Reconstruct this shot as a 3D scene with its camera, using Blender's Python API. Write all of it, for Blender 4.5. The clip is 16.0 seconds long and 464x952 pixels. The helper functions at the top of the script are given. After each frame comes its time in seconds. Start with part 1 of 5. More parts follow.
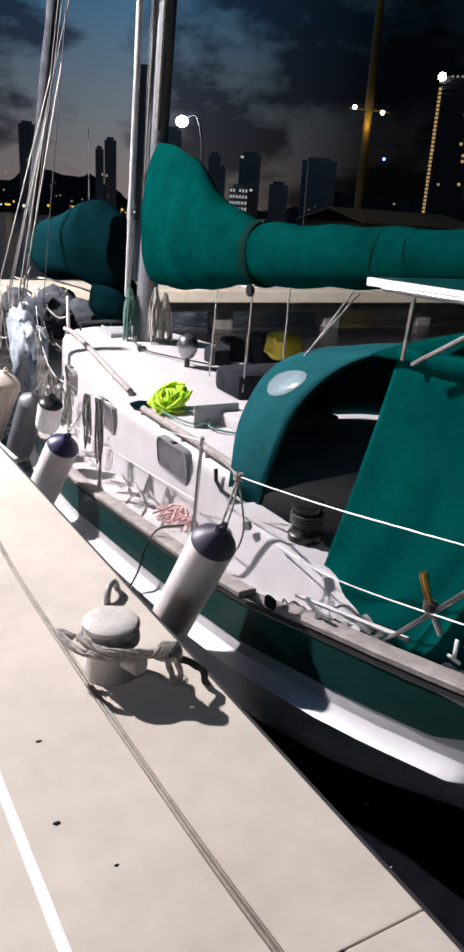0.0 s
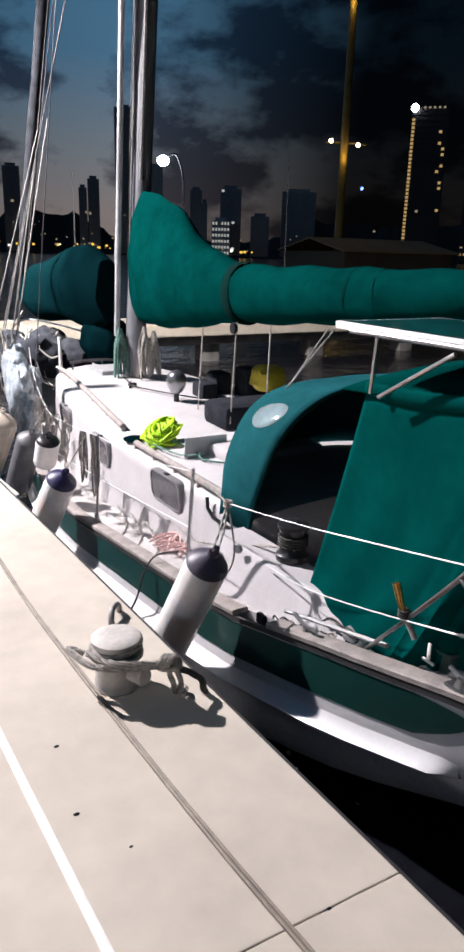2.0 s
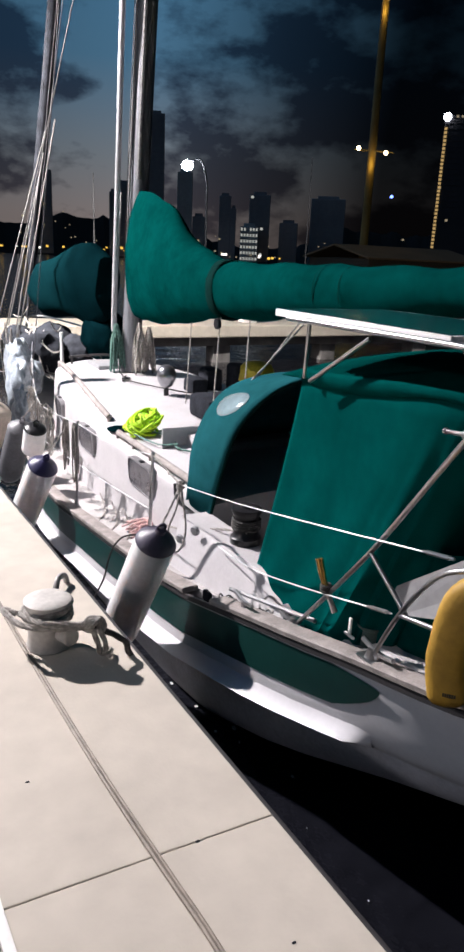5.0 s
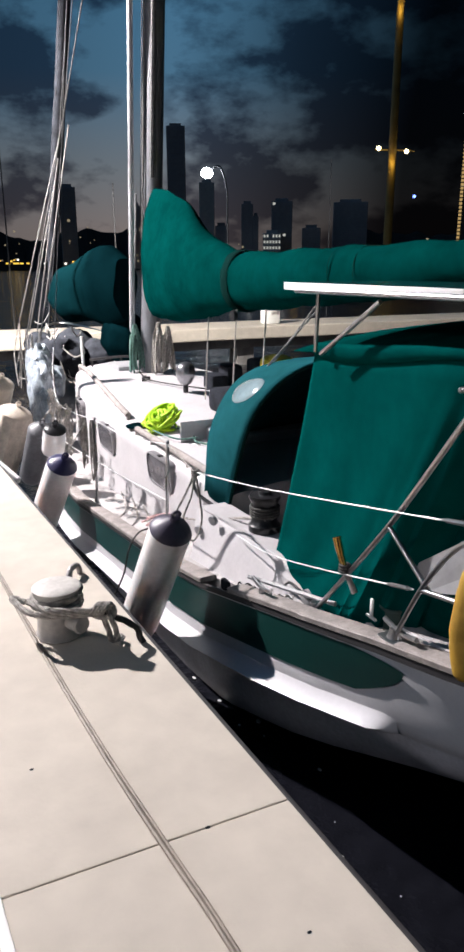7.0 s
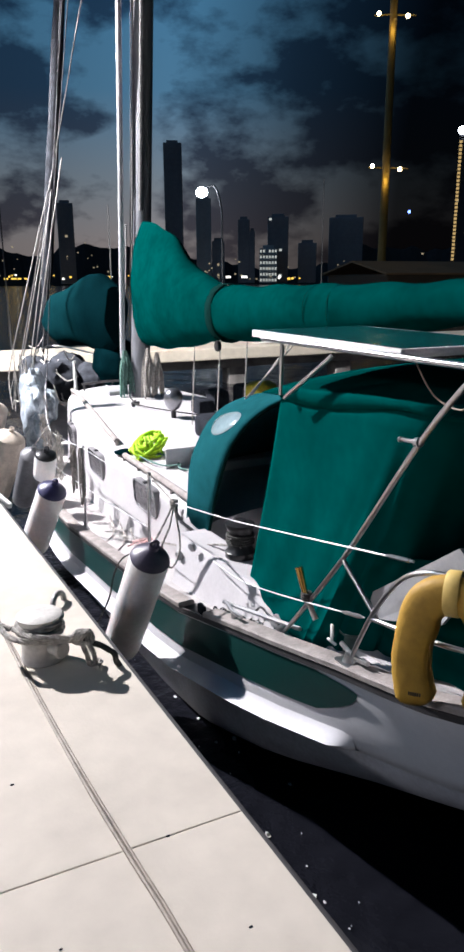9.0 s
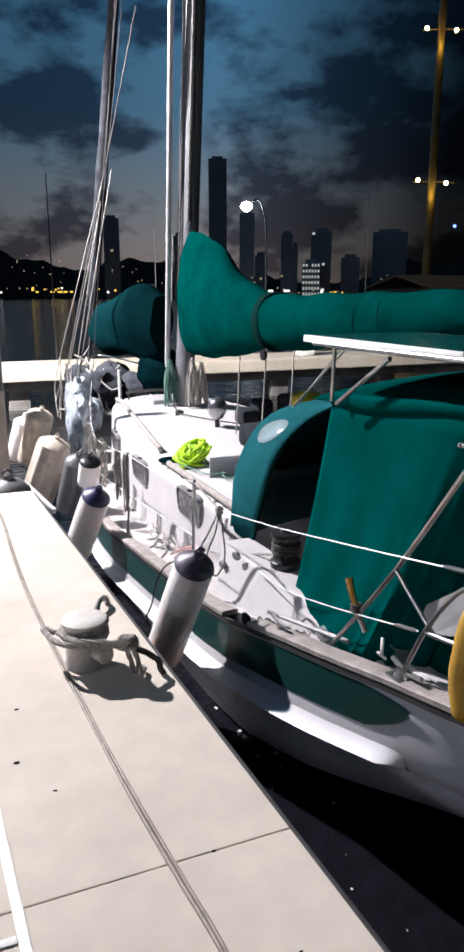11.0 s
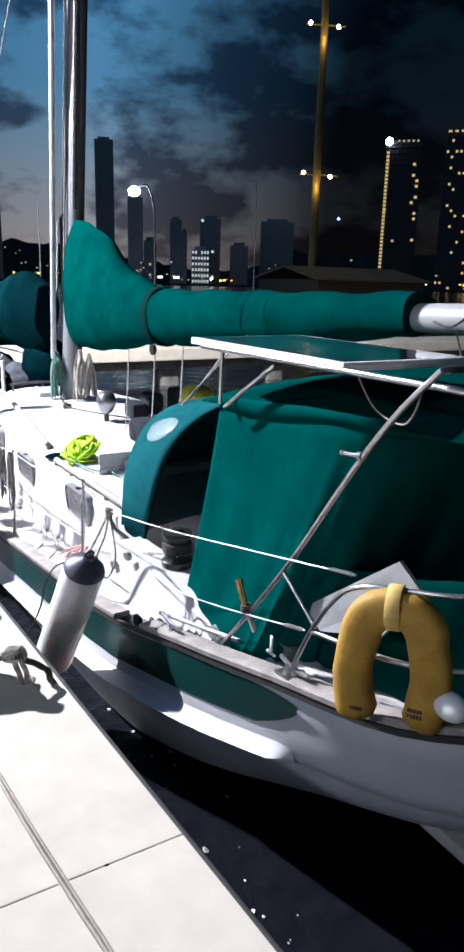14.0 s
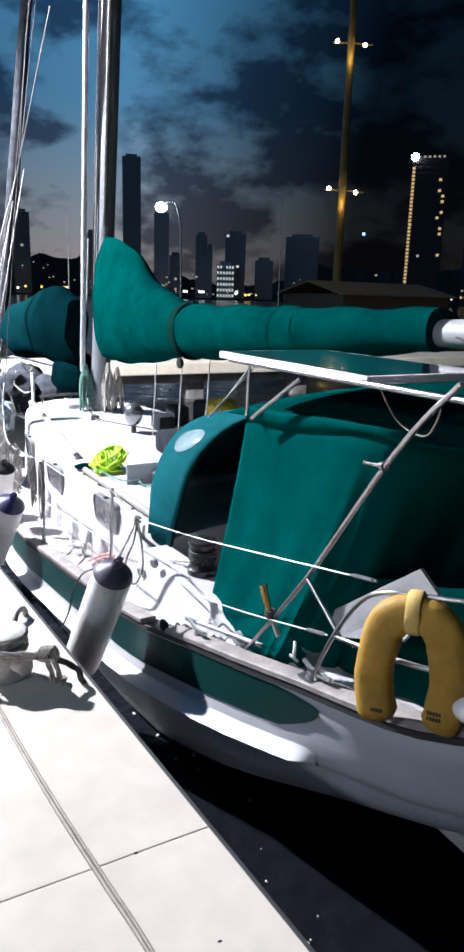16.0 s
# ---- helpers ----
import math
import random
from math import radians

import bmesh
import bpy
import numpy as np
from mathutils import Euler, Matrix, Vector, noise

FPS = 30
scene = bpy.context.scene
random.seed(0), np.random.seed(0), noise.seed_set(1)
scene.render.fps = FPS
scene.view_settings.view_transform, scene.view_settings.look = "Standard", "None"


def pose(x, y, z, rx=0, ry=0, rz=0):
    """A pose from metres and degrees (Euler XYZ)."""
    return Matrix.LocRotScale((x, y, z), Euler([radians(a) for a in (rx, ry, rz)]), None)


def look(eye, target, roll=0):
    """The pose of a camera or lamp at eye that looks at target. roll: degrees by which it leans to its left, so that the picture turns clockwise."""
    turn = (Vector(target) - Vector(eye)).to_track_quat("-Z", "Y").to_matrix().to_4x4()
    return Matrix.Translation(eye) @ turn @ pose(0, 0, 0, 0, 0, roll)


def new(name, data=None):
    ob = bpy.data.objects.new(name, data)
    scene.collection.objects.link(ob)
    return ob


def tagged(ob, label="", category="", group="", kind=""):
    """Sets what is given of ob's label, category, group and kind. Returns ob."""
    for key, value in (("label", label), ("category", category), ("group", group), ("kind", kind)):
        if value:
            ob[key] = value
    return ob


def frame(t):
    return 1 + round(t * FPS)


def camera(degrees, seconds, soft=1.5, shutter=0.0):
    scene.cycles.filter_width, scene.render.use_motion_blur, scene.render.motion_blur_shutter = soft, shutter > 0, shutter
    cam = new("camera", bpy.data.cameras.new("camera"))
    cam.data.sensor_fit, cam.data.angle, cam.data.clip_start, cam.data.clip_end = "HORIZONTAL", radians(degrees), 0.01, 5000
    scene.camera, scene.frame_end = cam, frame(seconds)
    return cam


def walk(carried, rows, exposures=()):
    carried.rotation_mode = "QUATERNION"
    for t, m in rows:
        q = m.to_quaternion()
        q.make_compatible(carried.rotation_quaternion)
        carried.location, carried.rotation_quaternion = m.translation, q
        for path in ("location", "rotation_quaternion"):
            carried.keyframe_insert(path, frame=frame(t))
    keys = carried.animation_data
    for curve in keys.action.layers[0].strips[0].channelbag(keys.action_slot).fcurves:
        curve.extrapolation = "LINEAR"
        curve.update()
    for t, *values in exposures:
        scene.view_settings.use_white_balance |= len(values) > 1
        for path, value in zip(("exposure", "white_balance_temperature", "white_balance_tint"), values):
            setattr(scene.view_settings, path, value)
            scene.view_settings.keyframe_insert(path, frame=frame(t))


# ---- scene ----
cam = camera(36.5, 16.0, soft=3.0)
ROWS = [  # t, x, y, z, pitch, roll, yaw
    (0, -1.078, 0.552, 1.625, -19.91, -3.22, -27.44),
    (0.5, -0.874, 0.515, 1.496, -20.16, 1.30, -28.22),
    (1, -0.832, 0.459, 1.446, -19.55, 2.01, -26.58),
    (1.5, -0.965, 0.391, 1.535, -19.65, 1.08, -27.26),
    (2, -1.207, 0.285, 1.724, -17.54, -1.44, -28.73),
    (2.5, -1.274, 0.255, 1.740, -18.45, -4.85, -32.18),
    (3, -1.158, 0.175, 1.623, -18.48, -1.47, -30.75),
    (3.5, -0.950, 0.185, 1.507, -17.61, -1.75, -28.27),
    (6, -0.918, -0.208, 1.745, -17.11, -1.15, -25.47),
    (6.5, -0.848, -0.144, 1.625, -16.58, 0.17, -24.85),
    (7, -0.819, -0.044, 1.509, -16.61, 0.18, -24.67),
    (7.5, -0.830, -0.059, 1.513, -16.31, 0.38, -24.59),
    (8, -0.830, -0.155, 1.589, -16.12, 0.35, -24.89),
    (8.5, -0.821, -0.257, 1.662, -15.93, 0.28, -25.33),
    (9, -0.792, -0.296, 1.680, -15.52, 0.30, -24.91),
    (9.5, -0.804, -0.253, 1.711, -15.07, -0.70, -23.45),
    (12, -0.824, -0.215, 1.589, -14.24, 0.77, -21.03),
    (12.5, -0.880, -0.204, 1.641, -14.23, -0.14, -23.06),
    (13, -0.925, -0.234, 1.705, -15.14, -1.88, -26.04),
    (13.5, -0.872, -0.277, 1.746, -15.84, -2.14, -30.55),
    (14, -0.799, -0.222, 1.707, -15.38, -1.44, -30.25),
    (14.5, -0.844, -0.221, 1.664, -14.18, -1.22, -29.19),
    (15, -0.811, -0.180, 1.609, -14.24, -0.37, -28.44),
    (15.5, -0.796, -0.214, 1.621, -14.30, -0.11, -28.14),
    (16, -0.870, -0.313, 1.716, -14.33, -1.56, -28.31),
]
walk(cam, [(t, pose(x, y, z, 90 + pitch, roll, yaw)) for t, x, y, z, pitch, roll, yaw in ROWS],
     exposures=[(0.0, -0.17, 6450, 12.8), (3.5, -0.10, 6450, 12.2), (7.0, -0.05, 6500, 11), (9.0, 0.15, 6200, 9.5), (12.0, -0.06, 6350, 11.5), (12.5, 0.0, 6350, 11), (13.5, 0.50, 5850, 7.5), (16.0, 0.48, 5800, 7)])

# ---------------------------------------------------------------- light
world = bpy.data.worlds.new("night_world")
scene.world = world
world.use_nodes = True
wn = world.node_tree.nodes
wn["Background"].inputs[0].default_value = (0.16, 0.145, 0.19, 1)
wn["Background"].inputs[1].default_value = 0.40

# the white floodlights on the lamp post past the end of the quay, outside the view: one over the berth, one over the pier
LAMP_POST = (-3.6, 10.4, 6.7)
flood = bpy.data.lights.new("quay_floodlight", "SPOT")
flood.energy, flood.color, flood.shadow_soft_size = 11500, (1.0, 0.95, 0.95), 0.12
flood.spot_size, flood.spot_blend = radians(125), 0.4
flood_ob = new("quay_floodlight", flood)
flood_ob.matrix_world = look(LAMP_POST, (0.4, 4.2, 0))
pier_flood = bpy.data.lights.new("pier_floodlight", "SPOT")
pier_flood.energy, pier_flood.color, pier_flood.shadow_soft_size = 20000, (1.0, 0.95, 0.88), 0.12
pier_flood.spot_size, pier_flood.spot_blend = radians(75), 0.4
pier_flood_ob = new("pier_floodlight", pier_flood)
pier_flood_ob.matrix_world = look((LAMP_POST[0], LAMP_POST[1] + 0.5, LAMP_POST[2]), (5.0, 17.2, -0.3))
# added fill spot, unseen, to lift the shaded sides of fenders and hull
fill_spot = bpy.data.lights.new("unseen_fill_spot", "SPOT")
fill_spot.energy, fill_spot.color, fill_spot.shadow_soft_size = 1300, (1.0, 0.94, 0.94), 0.5
fill_spot.spot_size, fill_spot.spot_blend = radians(120), 0.5
fill_spot_ob = new("unseen_fill_spot", fill_spot)
fill_spot_ob.matrix_world = look((-14.0, 1.5, 7.2), (0.0, 3.0, 0.0))
scene.view_settings.exposure = 0.0


# ---------------------------------------------------------------- materials
def shader(name, color, rough=0.5, metal=0.0, var=0.12, scale=6.0, bump=0.0, bump_scale=60.0, tint=None, coat=0.0,
           spec=0.5, fine=40.0):
    """Principled surface with two scales of colour variation and a fine relief."""
    m = bpy.data.materials.new(name)
    m.use_nodes = True
    nt = m.node_tree
    n, l = nt.nodes, nt.links
    p = n["Principled BSDF"]
    p.inputs["Roughness"].default_value = rough
    p.inputs["Metallic"].default_value = metal
    p.inputs["Specular IOR Level"].default_value = spec
    p.inputs["Coat Weight"].default_value = coat
    tc = n.new("ShaderNodeTexCoord")
    big = n.new("ShaderNodeTexNoise")
    big.inputs["Scale"].default_value, big.inputs["Detail"].default_value = scale, 6
    small = n.new("ShaderNodeTexNoise")
    small.inputs["Scale"].default_value, small.inputs["Detail"].default_value = fine, 4
    l.new(tc.outputs["Object"], big.inputs["Vector"])
    l.new(tc.outputs["Object"], small.inputs["Vector"])
    mix = n.new("ShaderNodeMix")
    mix.data_type = "FLOAT"
    mix.inputs[0].default_value = 0.35
    l.new(big.outputs["Fac"], mix.inputs[2])
    l.new(small.outputs["Fac"], mix.inputs[3])
    ramp = n.new("ShaderNodeValToRGB")
    dark = [c * (1 - 1.6 * var) for c in color]
    light = [min(1, c * (1 + 1.2 * var)) for c in color]
    if tint:
        dark = list(tint)
    ramp.color_ramp.elements[0].position, ramp.color_ramp.elements[1].position = 0.32, 0.68
    ramp.color_ramp.elements[0].color = (*[max(0, c) for c in dark], 1)
    ramp.color_ramp.elements[1].color = (*light, 1)
    l.new(mix.outputs[0], ramp.inputs["Fac"])
    l.new(ramp.outputs["Color"], p.inputs["Base Color"])
    if bump:
        bn = n.new("ShaderNodeTexNoise")
        bn.inputs["Scale"].default_value, bn.inputs["Detail"].default_value = bump_scale, 5
        l.new(tc.outputs["Object"], bn.inputs["Vector"])
        b = n.new("ShaderNodeBump")
        b.inputs["Strength"].default_value, b.inputs["Distance"].default_value = bump, 0.01
        l.new(bn.outputs["Fac"], b.inputs["Height"])
        l.new(b.outputs["Normal"], p.inputs["Normal"])
    return m


def glow(name, color, strength):
    m = bpy.data.materials.new(name)
    m.use_nodes = True
    n = m.node_tree.nodes
    p = n["Principled BSDF"]
    p.inputs["Base Color"].default_value = (0.02, 0.02, 0.02, 1)
    p.inputs["Emission Color"].default_value = (*color, 1)
    p.inputs["Emission Strength"].default_value = strength
    return m


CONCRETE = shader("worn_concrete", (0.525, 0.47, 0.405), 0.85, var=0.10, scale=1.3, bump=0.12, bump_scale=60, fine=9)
CONCRETE_SIDE = shader("weathered_and_shaded_concrete", (0.16, 0.15, 0.15), 0.9, var=0.3, scale=3, bump=0.5, bump_scale=20)
CAST = shader("painted_cast_bollard", (0.52, 0.49, 0.46), 0.6, var=0.15, scale=9, bump=0.3, bump_scale=35)
WHITE_HULL = shader("white_gelcoat", (0.68, 0.665, 0.69), 0.28, var=0.05, scale=3, bump=0.03, bump_scale=8, coat=0.3)
# white gelcoat toned grey: shade below the ledge put into the colour
GREY_HULL = shader("shaded_grey_gelcoat", (0.58, 0.58, 0.63), 0.35, var=0.2, scale=3, bump=0.1, bump_scale=14)
LOWER_HULL = shader("dark_antifouling", (0.10, 0.105, 0.12), 0.5, var=0.35, scale=5, bump=0.25, bump_scale=25)
GREEN_PAINT = shader("dark_green_hull_paint", (0.008, 0.045, 0.04), 0.3, var=0.15, scale=4, coat=0.2)
WHITE_DECK = shader("white_deck_paint", (0.47, 0.45, 0.46), 0.55, var=0.06, scale=5, bump=0.2, bump_scale=120)
NONSKID = shader("worn_nonskid_deck", (0.43, 0.405, 0.40), 0.8, var=0.14, scale=4, bump=0.5, bump_scale=160)
TEAK = shader("weathered_teak", (0.30, 0.265, 0.25), 0.75, var=0.22, scale=12, bump=0.35, bump_scale=50, fine=90)
DARK_TRIM = shader("dark_rubbing_strake", (0.03, 0.028, 0.03), 0.6, var=0.2)
STEEL = shader("polished_stainless_steel", (0.42, 0.42, 0.43), 0.28, metal=0.95, var=0.08, scale=20)
MAST_ALU = shader("anodised_aluminium_mast", (0.15, 0.155, 0.17), 0.5, metal=0.15, var=0.1, scale=6)
WHITE_ALU = shader("white_enamelled_aluminium", (0.78, 0.78, 0.77), 0.35, var=0.04)
FENDER_WHITE = shader("scuffed_white_vinyl", (0.82, 0.79, 0.785), 0.42, var=0.09, scale=7, bump=0.1, bump_scale=18)
FENDER_BEIGE = shader("dirty_beige_vinyl", (0.58, 0.50, 0.42), 0.5, var=0.18, scale=8, bump=0.15, bump_scale=20)
FENDER_GREY = shader("grey_dark_vinyl", (0.12, 0.12, 0.13), 0.5, var=0.2, scale=8, bump=0.15, bump_scale=20)
FENDER_NAVY = shader("navy_blue_vinyl", (0.022, 0.02, 0.075), 0.4, var=0.15)
FENDER_PLUM = shader("faded_purple_black_vinyl", (0.055, 0.045, 0.075), 0.45, var=0.2)
YELLOW = shader("yellow_buoy_cover", (0.37, 0.21, 0.022), 0.65, var=0.16, scale=9, bump=0.25, bump_scale=30)
LIME = shader("lime_yellow_rope", (0.50, 0.78, 0.01), 0.6, var=0.2, scale=30, bump=0.5, bump_scale=120)
YELLOW_BAG = shader("mustard_yellow_bag", (0.45, 0.36, 0.02), 0.6, var=0.2)
ROPE = shader("grey_white_rope", (0.36, 0.335, 0.31), 0.85, var=0.22, scale=40, bump=0.6, bump_scale=180)
HANK = shader("grey_brown_rope", (0.20, 0.18, 0.165), 0.85, var=0.25, scale=40, bump=0.6, bump_scale=180)
ROPE_GREEN = shader("faded_green_rope", (0.10, 0.20, 0.17), 0.85, var=0.25, scale=40, bump=0.6, bump_scale=180)
ROPE_PINK = shader("faded_red_white_rope", (0.62, 0.40, 0.39), 0.85, var=0.3, scale=60, bump=0.6, bump_scale=180)
ROPE_DARK = shader("dark_wet_rope", (0.05, 0.048, 0.045), 0.85, var=0.3, scale=40, bump=0.6, bump_scale=180)
CABLE = shader("brown_grey_power_cable", (0.23, 0.19, 0.155), 0.6, var=0.2, scale=10)
BLACK = shader("black_plastic", (0.012, 0.012, 0.014), 0.35, var=0.2)
GLASSY = shader("smoked_porthole_glass", (0.11, 0.105, 0.115), 0.22, var=0.25, scale=5, coat=0.3)
VINYL = shader("clear_dodger_window", (0.20, 0.27, 0.29), 0.15, var=0.15, scale=6, coat=0.6)
GREY_BOARD = shader("pale_grey_board", (0.30, 0.30, 0.31), 0.5, var=0.1)
BRASS = shader("varnished_brass", (0.50, 0.33, 0.10), 0.25, metal=0.9, var=0.15)
PLASTIC_BAG = shader("translucent_blue_white_plastic", (0.34, 0.385, 0.43), 0.3, var=0.3, scale=12, bump=0.7, bump_scale=14)
DARK_CLUTTER = shader("dark_canvas_and_shade", (0.022, 0.024, 0.03), 0.9, var=0.3, scale=8, bump=0.4, bump_scale=20, spec=0.06)
LINE_PAINT = shader("white_line_paint", (0.78, 0.76, 0.74), 0.7, var=0.08, scale=12)
SOLAR = shader("blue_black_solar_cells", (0.012, 0.014, 0.03), 0.12, var=0.2, scale=9, coat=0.6)


FENDER_WHITE.node_tree.nodes["Principled BSDF"].inputs["Subsurface Weight"].default_value = 0.55
FENDER_WHITE.node_tree.nodes["Principled BSDF"].inputs["Subsurface Radius"].default_value = (1.0, 0.9, 0.85)
FENDER_WHITE.node_tree.nodes["Principled BSDF"].inputs["Subsurface Scale"].default_value = 0.12


def cloth(name, color, var=0.14):
    m = shader(name, color, 0.85, var=var, scale=3.0, bump=0.12, bump_scale=380, spec=0.0, fine=14)
    return m


GREEN = cloth("green_acrylic_canvas", (0.0003, 0.054, 0.050))
# the green canvas darkened: boom cover and awning carry shade in their colour
GREEN_SHADED = cloth("shaded_green_canvas", (0.0002, 0.034, 0.031), 0.2)
TEAL = cloth("teal_acrylic_canvas", (0.012, 0.080, 0.092))
# dark green canvas, taken darker to hold the foredeck's shade in its colour
DARK_GREEN = cloth("shaded_dark_green_canvas", (0.001, 0.008, 0.010), 0.2)
STRAP = cloth("dark_canvas_strap", (0.004, 0.020, 0.018))


def water_material():
    m = bpy.data.materials.new("black_harbour_water")
    m.use_nodes = True
    n, l = m.node_tree.nodes, m.node_tree.links
    p = n["Principled BSDF"]
    p.inputs["Base Color"].default_value = (0.008, 0.0085, 0.012, 1)
    p.inputs["Roughness"].default_value = 0.09
    p.inputs["Specular IOR Level"].default_value = 0.45
    tc = n.new("ShaderNodeTexCoord")
    a, b = n.new("ShaderNodeTexNoise"), n.new("ShaderNodeTexNoise")
    a.inputs["Scale"].default_value, b.inputs["Scale"].default_value = 1.6, 7
    a.inputs["Detail"].default_value = b.inputs["Detail"].default_value = 3
    l.new(tc.outputs["Object"], a.inputs["Vector"])
    l.new(tc.outputs["Object"], b.inputs["Vector"])
    add = n.new("ShaderNodeMath")
    add.operation = "MULTIPLY_ADD"
    add.inputs[1].default_value = 0.3
    l.new(b.outputs["Fac"], add.inputs[0])
    l.new(a.outputs["Fac"], add.inputs[2])
    bump = n.new("ShaderNodeBump")
    bump.inputs["Strength"].default_value, bump.inputs["Distance"].default_value = 0.8, 0.12
    l.new(add.outputs[0], bump.inputs["Height"])
    l.new(bump.outputs["Normal"], p.inputs["Normal"])
    return m


def sky_material():
    """Dusk sky: blue above, a pale brown-grey glow at the horizon, dark ragged clouds."""
    m = bpy.data.materials.new("dusk_sky")
    m.use_nodes = True
    nt = m.node_tree
    n, l = nt.nodes, nt.links
    n.clear()
    out, em = n.new("ShaderNodeOutputMaterial"), n.new("ShaderNodeEmission")
    l.new(em.outputs[0], out.inputs[0])
    tc = n.new("ShaderNodeTexCoord")
    unit = n.new("ShaderNodeVectorMath")
    unit.operation = "NORMALIZE"
    l.new(tc.outputs["Object"], unit.inputs[0])
    sep = n.new("ShaderNodeSeparateXYZ")
    l.new(unit.outputs[0], sep.inputs[0])
    grad = n.new("ShaderNodeValToRGB")
    cr = grad.color_ramp
    stops = [(0.0, (0.115, 0.095, 0.085)), (0.06, (0.120, 0.104, 0.100)), (0.13, (0.088, 0.102, 0.115)), (0.24, (0.036, 0.088, 0.140)),
             (0.40, (0.026, 0.088, 0.155)), (1.0, (0.008, 0.02, 0.05))]
    cr.elements[0].position, cr.elements[0].color = stops[0][0], (*stops[0][1], 1)
    cr.elements[1].position, cr.elements[1].color = stops[-1][0], (*stops[-1][1], 1)
    for pos, col in stops[1:-1]:
        e = cr.elements.new(pos)
        e.color = (*col, 1)
    l.new(sep.outputs["Z"], grad.inputs["Fac"])
    # afterglow in the west, raised out of view as fill; the east is dark
    half = n.new("ShaderNodeMath")
    half.operation = "MULTIPLY_ADD"
    half.inputs[1].default_value, half.inputs[2].default_value = 0.5, 0.5
    l.new(sep.outputs["X"], half.inputs[0])
    side = n.new("ShaderNodeValToRGB")
    se = side.color_ramp.elements
    se[0].position, se[0].color = 0.0, (1, 0.84, 0.76, 1)
    se[1].position, se[1].color = 1.0, (0.012, 0.012, 0.012, 1)
    for pos, val in ((0.35, 0.85), (0.50, 0.22), (0.60, 0.30), (0.67, 0.40), (0.74, 0.14), (0.80, 0.014)):
        el_ = se.new(pos)
        el_.color = (val, val * (0.86 if pos < 0.4 else 1), val * (0.80 if pos < 0.4 else 1), 1)
    l.new(half.outputs[0], side.inputs["Fac"])
    mp = n.new("ShaderNodeMapping")
    mp.inputs["Scale"].default_value = (2.6, 2.6, 5.0)
    mp.inputs["Location"].default_value = (0.35, 0.1, 0.62)
    mp.inputs["Rotation"].default_value = (0.12, 0.10, 0.0)
    l.new(unit.outputs[0], mp.inputs[0])
    cl = n.new("ShaderNodeTexNoise")
    cl.inputs["Scale"].default_value, cl.inputs["Detail"].default_value, cl.inputs["Roughness"].default_value = 2.3, 9, 0.56
    l.new(mp.outputs[0], cl.inputs["Vector"])
    cramp = n.new("ShaderNodeValToRGB")
    cramp.color_ramp.elements[0].position, cramp.color_ramp.elements[1].position = 0.46, 0.56
    cramp.color_ramp.elements[0].color, cramp.color_ramp.elements[1].color = (1, 1, 1, 1), (0.24, 0.24, 0.29, 1)
    l.new(cl.outputs["Fac"], cramp.inputs["Fac"])
    mul = n.new("ShaderNodeMix")
    mul.data_type, mul.blend_type = "RGBA", "MULTIPLY"
    mul.inputs[0].default_value = 1
    l.new(grad.outputs[0], mul.inputs[6])
    l.new(cramp.outputs[0], mul.inputs[7])
    glow_mix = n.new("ShaderNodeMix")
    glow_mix.data_type, glow_mix.blend_type = "RGBA", "MULTIPLY"
    glow_mix.inputs[0].default_value = 1
    l.new(mul.outputs[2], glow_mix.inputs[6])
    l.new(side.outputs[0], glow_mix.inputs[7])
    # unseen southern sky dimmed to take fill off the stern
    back = n.new("ShaderNodeMath")
    back.operation = "MULTIPLY_ADD"
    back.inputs[1].default_value, back.inputs[2].default_value = 0.5, 0.5
    l.new(sep.outputs["Y"], back.inputs[0])
    south = n.new("ShaderNodeValToRGB")
    be = south.color_ramp.elements
    be[0].position, be[0].color = 0.0, (0.20, 0.20, 0.20, 1)
    be[1].position, be[1].color = 0.75, (1, 1, 1, 1)
    mid = be.new(0.40)
    mid.color = (0.38, 0.38, 0.38, 1)
    l.new(back.outputs[0], south.inputs["Fac"])
    south_mix = n.new("ShaderNodeMix")
    south_mix.data_type, south_mix.blend_type = "RGBA", "MULTIPLY"
    south_mix.inputs[0].default_value = 1
    l.new(glow_mix.outputs[2], south_mix.inputs[6])
    l.new(south.outputs[0], south_mix.inputs[7])
    l.new(south_mix.outputs[2], em.inputs["Color"])
    em.inputs["Strength"].default_value = 4.6
    return m


# ---------------------------------------------------------------- mesh helpers
def finish(name, bm, mat, parent=None, label="", smooth=True):
    bmesh.ops.recalc_face_normals(bm, faces=bm.faces)
    me = bpy.data.meshes.new(name)
    bm.to_mesh(me)
    bm.free()
    for m in (mat if isinstance(mat, (list, tuple)) else [mat]):
        me.materials.append(m)
    if smooth:
        me.shade_smooth()
        me.set_sharp_from_angle(angle=radians(42))
    ob = new(name, me)
    if parent:
        ob.parent = parent
    if label:
        ob["label"] = label
    return ob


def part(name, bm, mat, parent, label="", smooth=True):
    return finish(name, bm, mat, parent, label, smooth)


def thing(name, label, category, at=(0, 0, 0), group="", kind=""):
    ob = new(name)
    ob.empty_display_size = 0.1
    ob.location = at
    return tagged(ob, label, category, group, kind)


def v3(p):
    return Vector(p)


